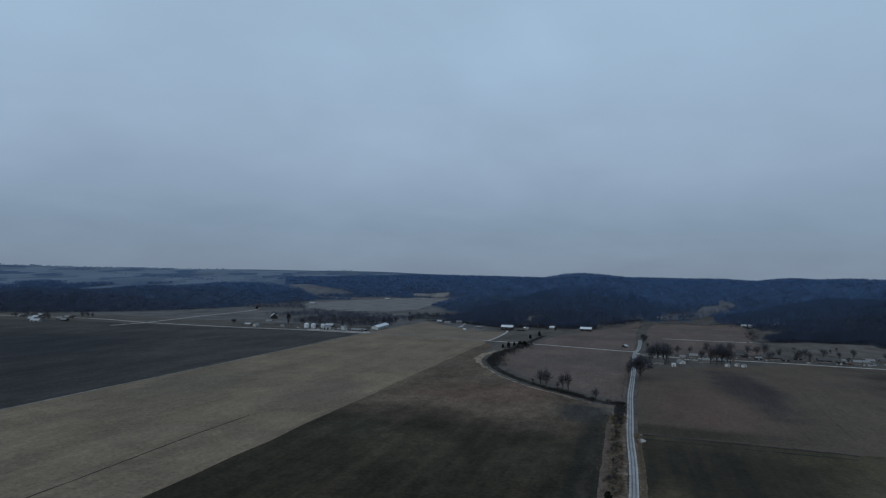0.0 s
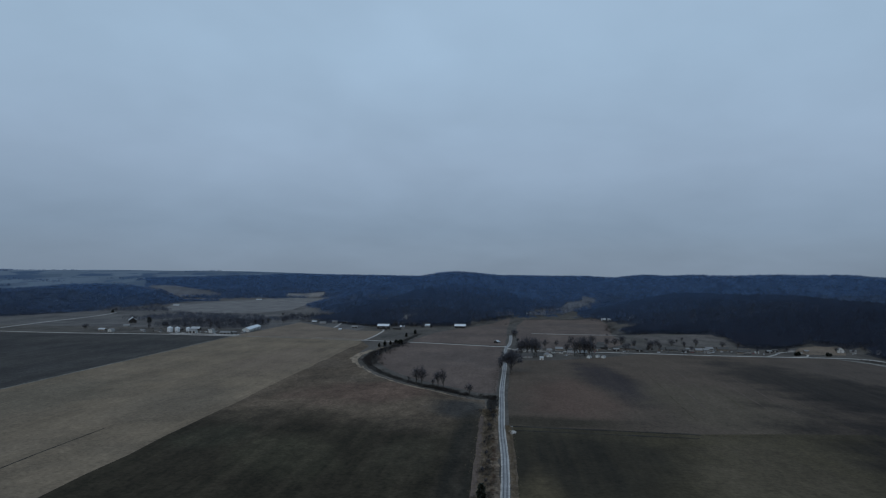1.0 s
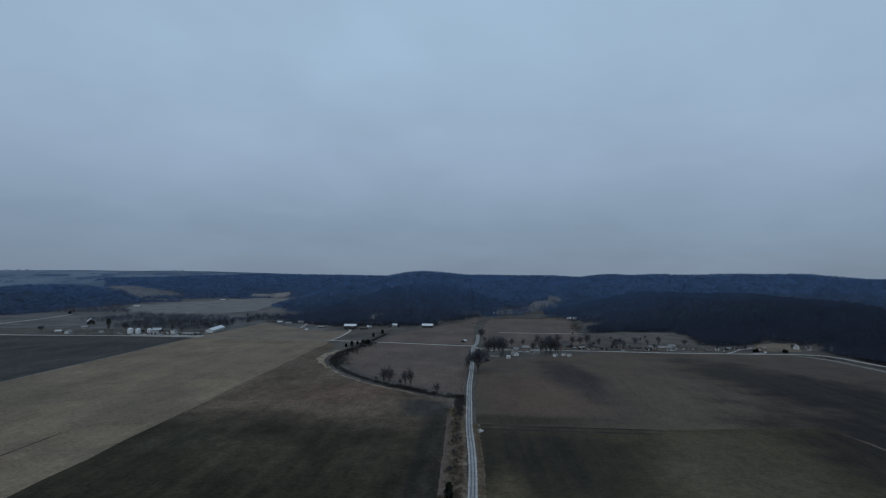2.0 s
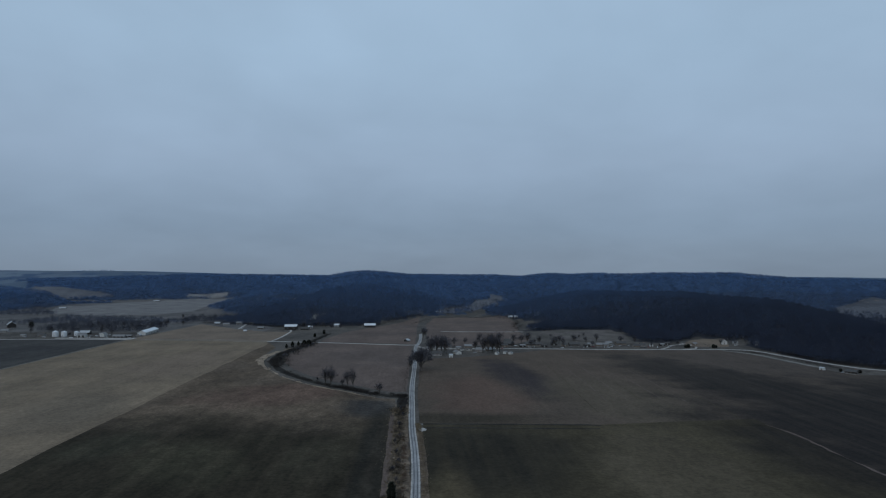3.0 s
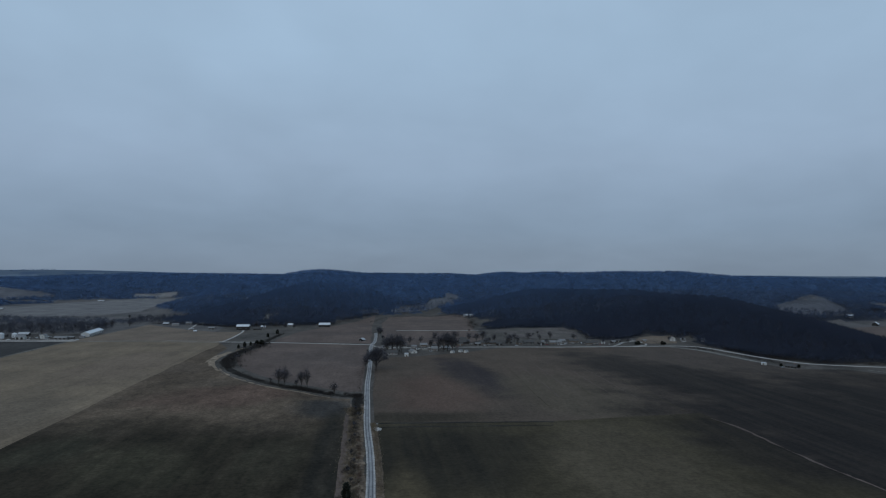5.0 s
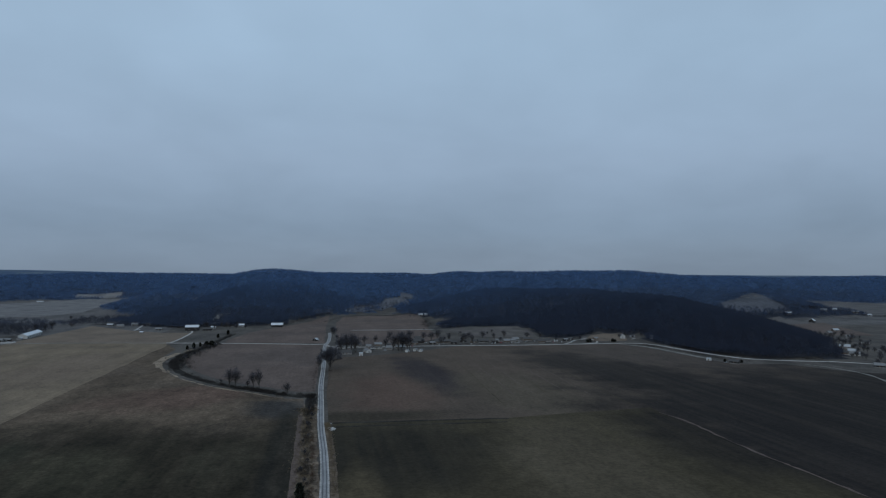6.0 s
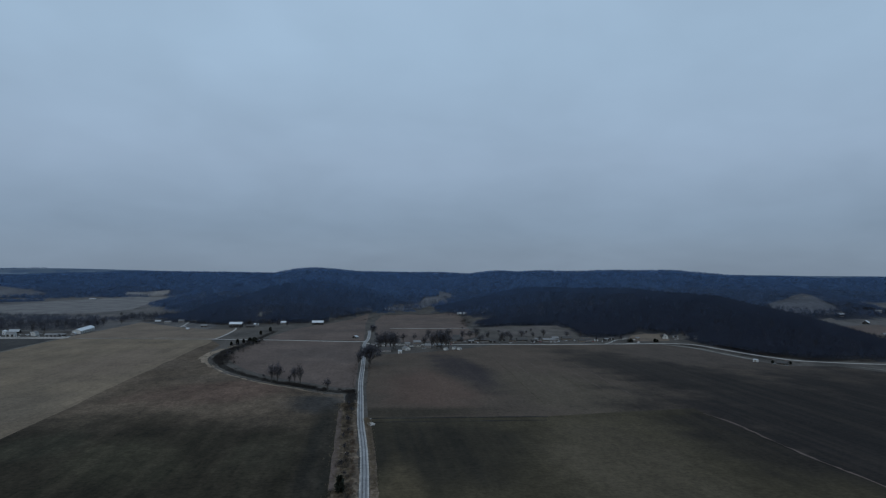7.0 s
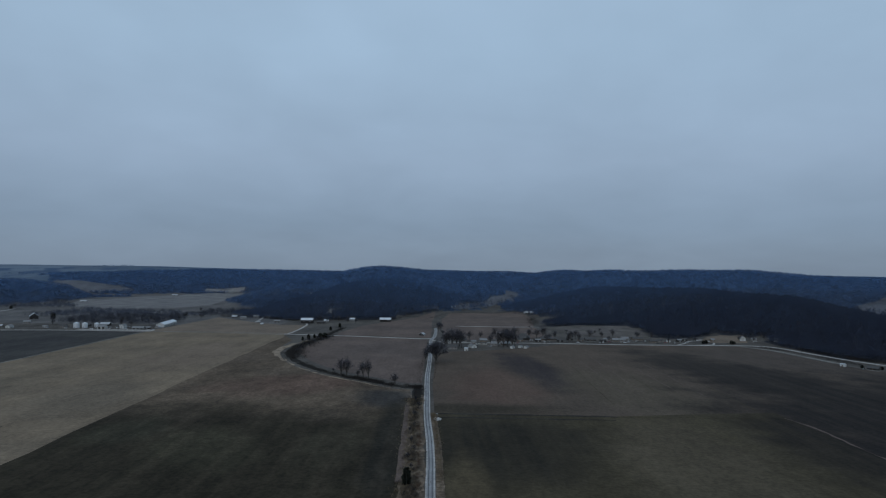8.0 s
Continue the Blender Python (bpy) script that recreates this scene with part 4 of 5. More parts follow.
trees([(-1197, 1130, 20), (-1187, 1136, 19), (-1178, 1142, 17), (-1083, 1663, 18), (-1094, 1668, 15)] + strewn([(-1360, 1090), (-1180, 1030), (-1170, 1100), (-1340, 1160)], 18, (9, 15), 7),
      "bare tree among far farm buildings", "far farm trees", 7)
trees(strewn([(670, 650), (760, 720), (980, 1020), (900, 1050), (720, 800), (690, 720)], 62, (8, 15), 8), "bare tree among outlying houses", "outlying trees", 8)
trees(strewn([(-250, 1330), (-160, 1290), (-120, 1400), (-230, 1420)], 14, (11, 17), 9), "bare tree behind a barn", "barn trees", 9)
trees(strewn([(60, 1730), (240, 1800), (260, 1640), (330, 1700), (330, 1900), (100, 1850)], 18, (8, 13), 10), "bare tree in a side valley", "valley trees", 10)

trees(strewn([(-192, 840), (-170, 840), (-160, 1010), (-184, 1010)], 13, (4, 9), 51), "small bare tree at a creek bend", "creek bend trees", 51)

CEDARS = [cedar("cedar_tree", 3, 9.0, 2.6), cedar("cedar_tree", 4, 8.0, 2.8), cedar("cedar_tree", 5, 8.0, 4.2)]
place(CEDARS, 0, -12.2, 326, 1.0, 0, "small dark green cedar in rough grass beside a lane", "tree", "cedars")
for k, (x, y, kind, s) in enumerate(((-193, 1001, 1, 1.0), (-199, 985, 1, 0.75), (-182, 1150, 1, 0.9), (-174, 1210, 1, 1.05), (-171, 1022, 2, 1.1), (-180, 1032, 2, 0.9), (-187, 1018, 1, 0.8))):
    place(CEDARS, kind, x, y, s, 50 * k, "dark evergreen on a creek bank", "tree", "cedars")
for x, y, s in ((434, 990, 0.75), (429, 988, 0.6), (473, 986, 0.75), (478, 988, 0.55), (512, 742, 0.5), (520, 735, 0.55), (528, 731, 0.5), (-806, 1362, 1.3), (-1088, 1655, 1.0)):
    place(CEDARS, 2, x, y, s, x % 90, "broad dark evergreen bush by a farmhouse", "tree", "evergreen bushes")

py_rng = random.Random(8)
brush_kinds = [dome(py_rng, 46, 0.0, 2.8, 1.9, 0.075) for _ in range(6)]
grass_kinds = [blades(py_rng, 10, 0.05, 0.75, 0.6, 0.07) for _ in range(4)]
BRUSH = surface("bare_creek_brush", (0.058, 0.049, 0.044), (0.032, 0.027, 0.026), 0.95, scale=0.12, spec=0.1, amount=0.9, upright=True)
DEAD_GRASS = surface("dead_grass_tufts", (0.155, 0.120, 0.080), (0.075, 0.058, 0.042), 0.95, scale=0.1, spec=0.1, amount=0.9)


def along(line, count, near, far, seed, keep=lambda x, y: True):
    """Uneven places beside a line."""
    r = np.random.default_rng(seed)
    out = []
    pts = np.array(line)
    while len(out) < count:
        i = r.integers(0, len(pts) - 1)
        p = pts[i] + (pts[i + 1] - pts[i]) * r.uniform()
        d = pts[i + 1] - pts[i]
        d = d / (np.linalg.norm(d) + 1e-9)
        o = r.normal((near + far) / 2, (far - near) / 3.2)
        x, y = p[0] + d[1] * o, p[1] - d[0] * o
        if keep(x, y):
            out.append((x, y, float(land(x, y))))
    return np.array(out)


def clumpy(x, y):
    """Brush grows in clumps, thinning out between them."""
    return 0.5 + 0.5 * math.sin(x / 5.1 + 1.7 * math.sin(y / 7.3)) * math.sin(y / 6.1 + 0.6) > 0.38


scatter("brush", along([p for p in CREEK if p[1] < 660], 420, -5, 4, 52, clumpy), brush_kinds, BRUSH, "thick dark brush where a creek nears a lane", "brush", 52, (0.3, 1.3))
scatter("brush", along([p for p in CREEK if p[1] < 1070], 1500, -4, 4.5, 1, clumpy), brush_kinds, BRUSH, "dark leafless brush crowding a creek", "brush", 1, (0.2, 0.9))
upper = [p for p in CREEK if 780 < p[1] < 1060]
scatter("brush", along(upper, 420, -5, 18, 2), brush_kinds, BRUSH, "tall bare brush at a creek bend", "brush", 2, (0.4, 2.0))
scatter("brush", along([p for p in CREEK if p[1] > 1040], 170, -5, 6, 21), brush_kinds, BRUSH, "scattered bare brush along a ditch", "brush", 21, (0.3, 1.1))
STRIP = [(-10, 180), (-10.3, 300), (-10.5, 330), (-11.5, 400), (-12.5, 470), (-13, 530), (-12.6, 545)]
scatter("brush", along(STRIP, 330, -4, 4, 3), brush_kinds, BRUSH, "bare brush and brambles in a ditch beside a lane", "brush", 3, (0.35, 1.1))
scatter("brush", along([(-9, 600), (-11, 575), (-12, 545), (-13, 520)], 260, -4, 4, 53), brush_kinds, BRUSH, "dark brush crowding a ditch beside a lane", "brush", 53, (0.2, 0.9))
RUSSET = surface("russet_bramble_stems", (0.118, 0.066, 0.046), (0.066, 0.042, 0.034), 0.95, scale=0.15, spec=0.1, amount=0.9, upright=True)
scatter("brambles", along([(-6.5, 300), (-6.8, 380), (-8, 450)], 240, -1.6, 1.6, 54, clumpy), brush_kinds, RUSSET, "russet brambles on the bank of a lane", "brush", 54, (0.2, 0.55))
trees([(-11, 352, 4.5), (-13, 371, 5), (-10, 389, 4), (-12, 405, 5.5), (-14, 432, 4.5), (-11, 448, 4), (-12, 478, 6), (-10, 505, 7), (-13, 530, 6.5)],
      "bare sapling in rough grass beside a lane", "saplings", 55)
scatter("grass_tufts", along(STRIP, 5200, -6, 5, 4), grass_kinds, DEAD_GRASS, "dead tan grass tufts beside a lane", "grass", 4, (0.6, 1.5))
RIGHT = [(5.4, 180), (5.4, 330), (4.8, 400), (3.2, 465), (2.2, 490)]
scatter("grass_tufts", along(RIGHT, 2200, -1.8, 1.8, 5), grass_kinds, DEAD_GRASS, "dead grass tufts along a field edge", "grass", 5, (0.5, 1.2))
scatter("brush", along([(3, 640), (5, 700), (7, 760), (9, 830), (9, 900)], 120, -1.5, 1.5, 6), brush_kinds, BRUSH, "thin brush along a lane", "brush", 6, (0.15, 0.5))
scatter("brush", along([(-11, 620), (-11, 700), (-9, 780), (-8, 900)], 150, -2, 2, 7), brush_kinds, BRUSH, "thin brush on a lane's bank", "brush", 7, (0.15, 0.6))
scatter("brush", along([(545, 930), (552, 830), (575, 772), (660, 742)], 420, -6, 8, 9), brush_kinds, BRUSH, "bare brush at the foot of a wooded hill", "brush", 8, (0.6, 1.5))
scatter("brush", along([(-490, 1470), (-380, 1440), (-290, 1362), (-200, 1392), (-96, 1400), (-40, 1520), (10, 1640)], 520, -8, 10, 10), brush_kinds, BRUSH, "bare brush at a wood's edge", "brush", 9, (0.8, 1.8))


scatter("brush", along([(-13, 1447), (45, 1590), (126, 1668), (226, 1632)], 220, -4, 4, 36), brush_kinds, BRUSH, "dark hedge along the top of a field", "brush", 36, (0.5, 1.2))
scatter("brush", along([(240, 1600), (240, 1500), (225, 1400), (215, 1290)], 160, -10, 12, 37), brush_kinds, BRUSH, "bare scrub between a field and woods", "brush", 37, (0.6, 1.8))
r_spots = strewn([(14, 880), (110, 925), (150, 980), (480, 985), (520, 1020), (480, 1045), (14, 1060)], 420, (0, 1), 33)
scatter("shrubs", np.array([(x, y, float(land(x, y))) for x, y, _ in r_spots]), brush_kinds, BRUSH, "bare garden shrubs and hedges in a village", "brush", 11, (0.3, 0.9))
r_spots = strewn([(-800, 1130), (-500, 1126), (-515, 1220), (-780, 1230)], 420, (0, 1), 34)
scatter("shrubs", np.array([(x, y, float(land(x, y))) for x, y, _ in r_spots]), brush_kinds, BRUSH, "bare shrubs and weeds round a farmyard", "brush", 12, (0.3, 1.1))
scatter("brush", along([(500, 945), (512, 900), (518, 830), (526, 775), (545, 735)], 300, -6, 6, 35), brush_kinds, BRUSH, "dark hedge between a street and a field", "brush", 13, (0.4, 1.0))


# ---- buildings ----
WHITE_PAINT = surface("white_weathered_siding", (0.52, 0.52, 0.50), (0.30, 0.29, 0.27), 0.75, scale=0.5)
PALE_SIDING = surface("pale_grey_siding", (0.23, 0.22, 0.215), (0.16, 0.155, 0.15), 0.8, scale=0.5)
DARK_SIDING = surface("dark_barn_boards", (0.030, 0.027, 0.026), (0.018, 0.016, 0.016), 0.9, scale=0.6)
BROWN_SIDING = surface("brown_siding", (0.15, 0.115, 0.09), (0.10, 0.08, 0.065), 0.85, scale=0.5)
PALE_ROOF = surface("pale_sheet_metal_roof", (0.60, 0.62, 0.64), (0.42, 0.42, 0.42), 0.5, 0.1, scale=0.2, spec=0.5)
GREY_ROOF = surface("grey_shingle_roof", (0.20, 0.20, 0.20), (0.13, 0.13, 0.13), 0.9, scale=0.7)
DARK_ROOF = surface("dark_shingle_roof", (0.075, 0.072, 0.070), (0.05, 0.048, 0.047), 0.9, scale=0.7)
TIN_ROOF = surface("dull_tin_roof", (0.38, 0.39, 0.40), (0.27, 0.27, 0.27), 0.55, 0.1, scale=0.3, spec=0.5)
STEEL = surface("galvanised_bin_steel", (0.62, 0.63, 0.64), (0.45, 0.45, 0.45), 0.45, 0.25, scale=0.3, spec=0.5)
CONCRETE = surface("weathered_concrete", (0.33, 0.32, 0.30), (0.24, 0.23, 0.21), 0.9, scale=0.6)
BRICK = surface("dull_red_brick", (0.24, 0.115, 0.085), (0.17, 0.09, 0.07), 0.9, scale=1.5)
TRIM = surface("weathered_trim", (0.36, 0.36, 0.35), (0.26, 0.26, 0.25), 0.6)
GLASS, gn, gl, gb = material("dark_window_glass", 0.08, 0.0, 0.6)
gb.inputs["Base Color"].default_value = (0.03, 0.035, 0.04, 1)
RUBBER = surface("black_rubber", (0.025, 0.025, 0.025), (0.04, 0.04, 0.04), 0.9)
CAR_PAINTS = [surface(n, c, tuple(0.85 * v for v in c), 0.3, 0.0, spec=0.6) for n, c in
              (("white_car_paint", (0.7, 0.7, 0.7)), ("dark_car_paint", (0.04, 0.045, 0.055)), ("silver_car_paint", (0.4, 0.41, 0.42)), ("red_car_paint", (0.28, 0.03, 0.025)))]


def gable_body(w, d, h, rise):
    """Walls with gable ends; the ridge runs along x."""
    bm = bmesh.new()
    a = [bm.verts.new(p) for p in ((-w / 2, -d / 2, 0), (-w / 2, d / 2, 0), (-w / 2, d / 2, h), (-w / 2, 0, h + rise), (-w / 2, -d / 2, h))]
    b = [bm.verts.new((-v.co.x, v.co.y, v.co.z)) for v in a]
    bm.faces.new(a)
    bm.faces.new(b[::-1])
    for i in range(5):
        j = (i + 1) % 5
        bm.faces.new((a[j], a[i], b[i], b[j]))
    bmesh.ops.recalc_face_normals(bm, faces=bm.faces[:])
    return bm


def gable_roof(w, d, h, rise, over=0.5, thick=0.22):
    bm = bmesh.new()
    k = rise / (d / 2)
    x = w / 2 + over
    for s in (-1, 1):
        y = s * (d / 2 + over)
        prof = [(0, h + rise + 0.03), (y, h - over * k + 0.03), (y, h - over * k + 0.03 + thick), (0, h + rise + 0.03 + thick)]
        a = [bm.verts.new((-x, py, pz)) for py, pz in prof]
        b = [bm.verts.new((x, py, pz)) for py, pz in prof]
        bm.faces.new(a)
        bm.faces.new(b[::-1])
        for i in range(4):
            j = (i + 1) % 4
            bm.faces.new((a[j], a[i], b[i], b[j]))
    bmesh.ops.recalc_face_normals(bm, faces=bm.faces[:])
    return bm


def boxes(*sizes):
    bm = bmesh.new()
    for s in sizes:
        box(bm, *s)
    return bm


def window(parent, x, y, z, w, h, face):
    """A framed pane on the front (-1) or back (1) wall, or on an end wall (2: +x, -2: -x)."""
    t = 0.09
    if abs(face) == 1:
        y0, y1 = sorted((y, y + face * t))
        fr = part("window", boxes((x - w / 2 - 0.1, x - w / 2, y0, y1, z, z + h), (x + w / 2, x + w / 2 + 0.1, y0, y1, z, z + h),
                                  (x - w / 2 - 0.1, x + w / 2 + 0.1, y0, y1, z + h, z + h + 0.12), (x - w / 2 - 0.14, x + w / 2 + 0.14, y0, y1, z - 0.1, z)), TRIM, parent, "pale framed window")
        y0, y1 = sorted((y, y + face * 0.04))
        part("pane", boxes((x - w / 2, x + w / 2, y0, y1, z, z + h)), GLASS, fr)
    else:
        s = face / 2
        x0, x1 = sorted((x, x + s * t))
        fr = part("window", boxes((x0, x1, y - w / 2 - 0.1, y - w / 2, z, z + h), (x0, x1, y + w / 2, y + w / 2 + 0.1, z, z + h),
                                  (x0, x1, y - w / 2 - 0.1, y + w / 2 + 0.1, z + h, z + h + 0.12), (x0, x1, y - w / 2 - 0.14, y + w / 2 + 0.14, z - 0.1, z)), TRIM, parent, "pale framed window")
        x0, x1 = sorted((x, x + s * 0.04))
        part("pane", boxes((x0, x1, y - w / 2, y + w / 2, z, z + h)), GLASS, fr)


def house(x, y, w, d, h, turn, wall, roof, label, group="village houses", name="house", rise=None, storeys=1, chimney=True, porch=False):
    rise = rise or 0.32 * d
    root = empty(name, x, y, turn, float(land(x, y)) - 0.05)
    part("foundation", boxes((-w / 2 - 0.06, w / 2 + 0.06, -d / 2 - 0.06, d / 2 + 0.06, -0.6, 0.45)), CONCRETE, root, "grey concrete footing")
    part("wall", gable_body(w, d, h, rise), wall, root)
    part("roof", gable_roof(w, d, h, rise), roof, root)
    door = part("door", boxes((-0.55, 0.55, -d / 2 - 0.08, -d / 2, 0.45, 2.5)), BROWN_SIDING, root, "brown entrance door")
    part("handle", boxes((0.36, 0.44, -d / 2 - 0.15, -d / 2 - 0.08, 1.4, 1.5)), STEEL, door)
    n = max(2, int(w / 3.6))
    for s in range(storeys):
        z = 1.2 + 2.8 * s
        for i in range(n):
            px = -w / 2 + w * (i + 0.5) / n
            if s == 0 and abs(px) < 1.4:
                continue
            window(root, px, -d / 2, z, 1.1, 1.3, -1)
            window(root, px, d / 2, z, 1.1, 1.3, 1)
        for f in (-2, 2):
            window(root, f / 2 * w / 2, 0, z, 1.1, 1.3, f)
    if chimney:
        ch = part("chimney", boxes((w * 0.22, w * 0.22 + 0.8, 0.3, 1.1, h, h + rise + 1.0)), BRICK, root, "red brick chimney")
        part("cap", boxes((w * 0.22 - 0.1, w * 0.22 + 0.9, 0.2, 1.2, h + rise + 1.0, h + rise + 1.12)), CONCRETE, ch)
    if porch:
        deck = part("porch", boxes((-w * 0.35, w * 0.35, -d / 2 - 2.2, -d / 2 - 0.06, -0.3, 0.4)), CONCRETE, root, "low concrete porch")
        for px in (-w * 0.33, 0, w * 0.33):
            part("post", boxes((px - 0.08, px + 0.08, -d / 2 - 2.1, -d / 2 - 1.94, 0.4, 2.6)), TRIM, deck)
        part("porch_roof", boxes((-w * 0.37, w * 0.37, -d / 2 - 2.4, -d / 2 - 0.1, 2.6, 2.75)), roof, root)
    return tagged(root, label, "house", group)


def barn(x, y, w, d, h, turn, wall, roof, label, rise=None, name="barn", group="barns", doors=2):
    rise = rise or 0.35 * d
    root = empty(name, x, y, turn, float(land(x, y)) - 0.05)
    part("foundation", boxes((-w / 2 - 0.08, w / 2 + 0.08, -d / 2 - 0.08, d / 2 + 0.08, -0.8, 0.3)), CONCRETE, root, "grey concrete footing")
    part("wall", gable_body(w, d, h, rise), wall, root)
    part("roof", gable_roof(w, d, h, rise, 0.7, 0.18), roof, root)
    part("ridge_cap", boxes((-w / 2 - 0.7, w / 2 + 0.7, -0.35, 0.35, h + rise + 0.12, h + rise + 0.26)), roof, root)
    for i in range(doors):
        px = -w / 2 + w * (i + 0.5) / max(1, doors)
        dr = part("door", boxes((px - 1.8, px + 1.8, -d / 2 - 0.12, -d / 2, 0.1, min(h - 0.3, 3.6))), DARK_SIDING, root, "wide dark sliding door")
        part("rail", boxes((px - 2.2, px + 3.2, -d / 2 - 0.2, -d / 2 - 0.12, min(h - 0.3, 3.6), min(h - 0.3, 3.6) + 0.15)), STEEL, dr)
    for f in (-2, 2):
        window(root, f / 2 * w / 2, 0, 1.5, 1.2, 1.2, f)
    return tagged(root, label, "barn", group)


def shed(x, y, w, d, h, turn, wall, roof, label, group="garden sheds"):
    root = empty("shed", x, y, turn, float(land(x, y)) - 0.05)
    part("wall", gable_body(w, d, h, d * 0.28), wall, root)
    part("roof", gable_roof(w, d, h, d * 0.28, 0.25, 0.12), roof, root)
    part("door", boxes((-0.7, 0.7, -d / 2 - 0.07, -d / 2, 0.05, 2.1)), TRIM if wall is not WHITE_PAINT else BROWN_SIDING, root)
    return tagged(root, label, "shed", group)


def grain_bin(x, y, r, h, label):
    root = empty("grain_bin", x, y, 0, float(land(x, y)) - 0.05)

    def turned(profile, sides=28):
        bm = bmesh.new()
        rings = [[bm.verts.new((q * math.cos(2 * math.pi * i / sides), q * math.sin(2 * math.pi * i / sides), z)) for i in range(sides)] for q, z in profile]
        for a, b in zip(rings, rings[1:]):
            for i in range(sides):
                j = (i + 1) % sides
                bm.faces.new((a[i], a[j], b[j], b[i]))
        bm.faces.new(rings[-1])
        bm.faces.new(rings[0][::-1])
        return bm
    part("base", turned([(r + 0.3, -0.5), (r + 0.3, 0.25)]), CONCRETE, root, "round concrete pad")
    ribs = []
    n = int(h / 0.55)
    for i in range(n):
        ribs += [(r, 0.25 + i * h / n), (r + 0.06, 0.25 + (i + 0.5) * h / n)]
    part("wall", turned(ribs + [(r, h + 0.25)]), STEEL, root)
    roof = part("roof", turned([(r + 0.25, h + 0.2), (r + 0.25, h + 0.3), (0.5, h + r * 0.52)]), STEEL, root)
    part("cap", turned([(0.55, h + r * 0.5), (0.55, h + r * 0.5 + 0.45)], 12), STEEL, roof)
    part("hatch", boxes((-0.6, 0.6, -r - 0.14, -r + 0.1, 0.7, 2.5)), DARK_ROOF, root, "dark door panel")
    for s in (-0.25, 0.25):
        part("ladder_rail", boxes((2.2 + s - 0.03, 2.2 + s + 0.03, -math.sqrt(r * r - 4.9) - 0.3, -math.sqrt(r * r - 4.9) - 0.24, 0.3, h)), STEEL, root)
    return tagged(root, label, "grain bin", "grain bins")


def vehicle(x, y, turn, paint, label, name="car", truck=False):
    L, W = (5.6, 2.0) if truck else (4.6, 1.8)
    root = empty(name, x, y, turn, float(land(x, y)) + 0.12)
    bm = boxes((-L / 2, L / 2, -W / 2, W / 2, 0.35, 0.95))
    bmesh.ops.bevel(bm, geom=bm.edges[:], offset=0.12, segments=2, affect="EDGES")
    body = part("body", bm, paint, root)
    c0, c1 = (-0.3, 1.5) if truck else (-1.6, 1.1)
    bm = bmesh.new()
    lo = [bm.verts.new(p) for p in ((c0, -W / 2 + 0.06, 0.93), (c1, -W / 2 + 0.06, 0.93), (c1, W / 2 - 0.06, 0.93), (c0, W / 2 - 0.06, 0.93))]
    hi = [bm.verts.new(p) for p in ((c0 + 0.35, -W / 2 + 0.25, 1.5), (c1 - 0.6, -W / 2 + 0.25, 1.5), (c1 - 0.6, W / 2 - 0.25, 1.5), (c0 + 0.35, W / 2 - 0.25, 1.5))]
    bm.faces.new(hi)
    for i in range(4):
        j = (i + 1) % 4
        bm.faces.new((lo[i], lo[j], hi[j], hi[i]))
    part("cabin_glass", bm, GLASS, body)
    part("cabin_roof", boxes((c0 + 0.33, c1 - 0.58, -W / 2 + 0.23, W / 2 - 0.23, 1.5, 1.56)), paint, body)
    for px in (-L * 0.31, L * 0.31):
        for s in (-1, 1):
            bm = bmesh.new()
            bmesh.ops.create_cone(bm, cap_ends=True, segments=14, radius1=0.34, radius2=0.34, depth=0.24,
                                  matrix=Matrix.Translation((px, s * (W / 2 - 0.12), 0.26)) @ Matrix.Rotation(math.pi / 2, 4, "X"))
            part("wheel", bm, RUBBER, root)
    return tagged(root, label, name, "parked vehicles")


# the two long-roofed barns, the cross-lane shed and the farm behind
barn(-254, 1302, 24, 13, 7.4, 0, DARK_SIDING, PALE_ROOF, "large dark boarded barn with a pale metal roof", rise=3.6)
barn(-98, 1362, 23, 12, 5.2, -1, DARK_SIDING, PALE_ROOF, "dark barn with a pale metal roof below woods", rise=3.6)
barn(-226, 1303, 17, 8, 3.0, 0, DARK_SIDING, DARK_ROOF, "low dark open-fronted farm shed", name="farm_shed", doors=3)
shed(-221, 1338, 9, 8, 3.4, 0, PALE_SIDING, PALE_ROOF, "small shed with a bright metal roof", "farm sheds")
house(-172, 1385, 11, 8, 3.2, 0, PALE_SIDING, PALE_ROOF, "small pale house at the edge of woods", "farm houses")
house(-15, 1077, 8, 7, 2.8, 60, DARK_SIDING, TIN_ROOF, "small dark house with a tin roof beside a lane", "farm houses", porch=True)
barn(-320, 1322, 12, 7, 2.6, 0, BROWN_SIDING, GREY_ROOF, "brown farm shed in a stubble field", name="farm_shed", doors=2)
house(-418, 1416, 13, 7, 2.6, 5, PALE_SIDING, GREY_ROOF, "low pale farmhouse below woods", "farm houses")
house(-398, 1446, 12, 8, 3.0, 0, PALE_SIDING, GREY_ROOF, "pale house beside a gravel drive", "farm houses")
barn(-445, 1440, 11, 7, 2.6, 0, DARK_SIDING, TIN_ROOF, "dark machine shed with a tin roof below woods", name="farm_shed")
house(-370, 1440, 8, 6, 2.6, 0, PALE_SIDING, DARK_ROOF, "little grey cottage below woods", "farm houses", chimney=False)
shed(-336, 1262, 6, 4, 2.2, 0, PALE_SIDING, PALE_ROOF, "small pale field shelter on stubble", "farm sheds")
for x, y, lab in ((-247, 1285, "dark pickup parked by a barn"), (-360, 1330, "white pickup parked on a farm drive")):
    vehicle(x, y, 30, CAR_PAINTS[1 if "dark" in lab else 0], lab, "pickup_truck", True)

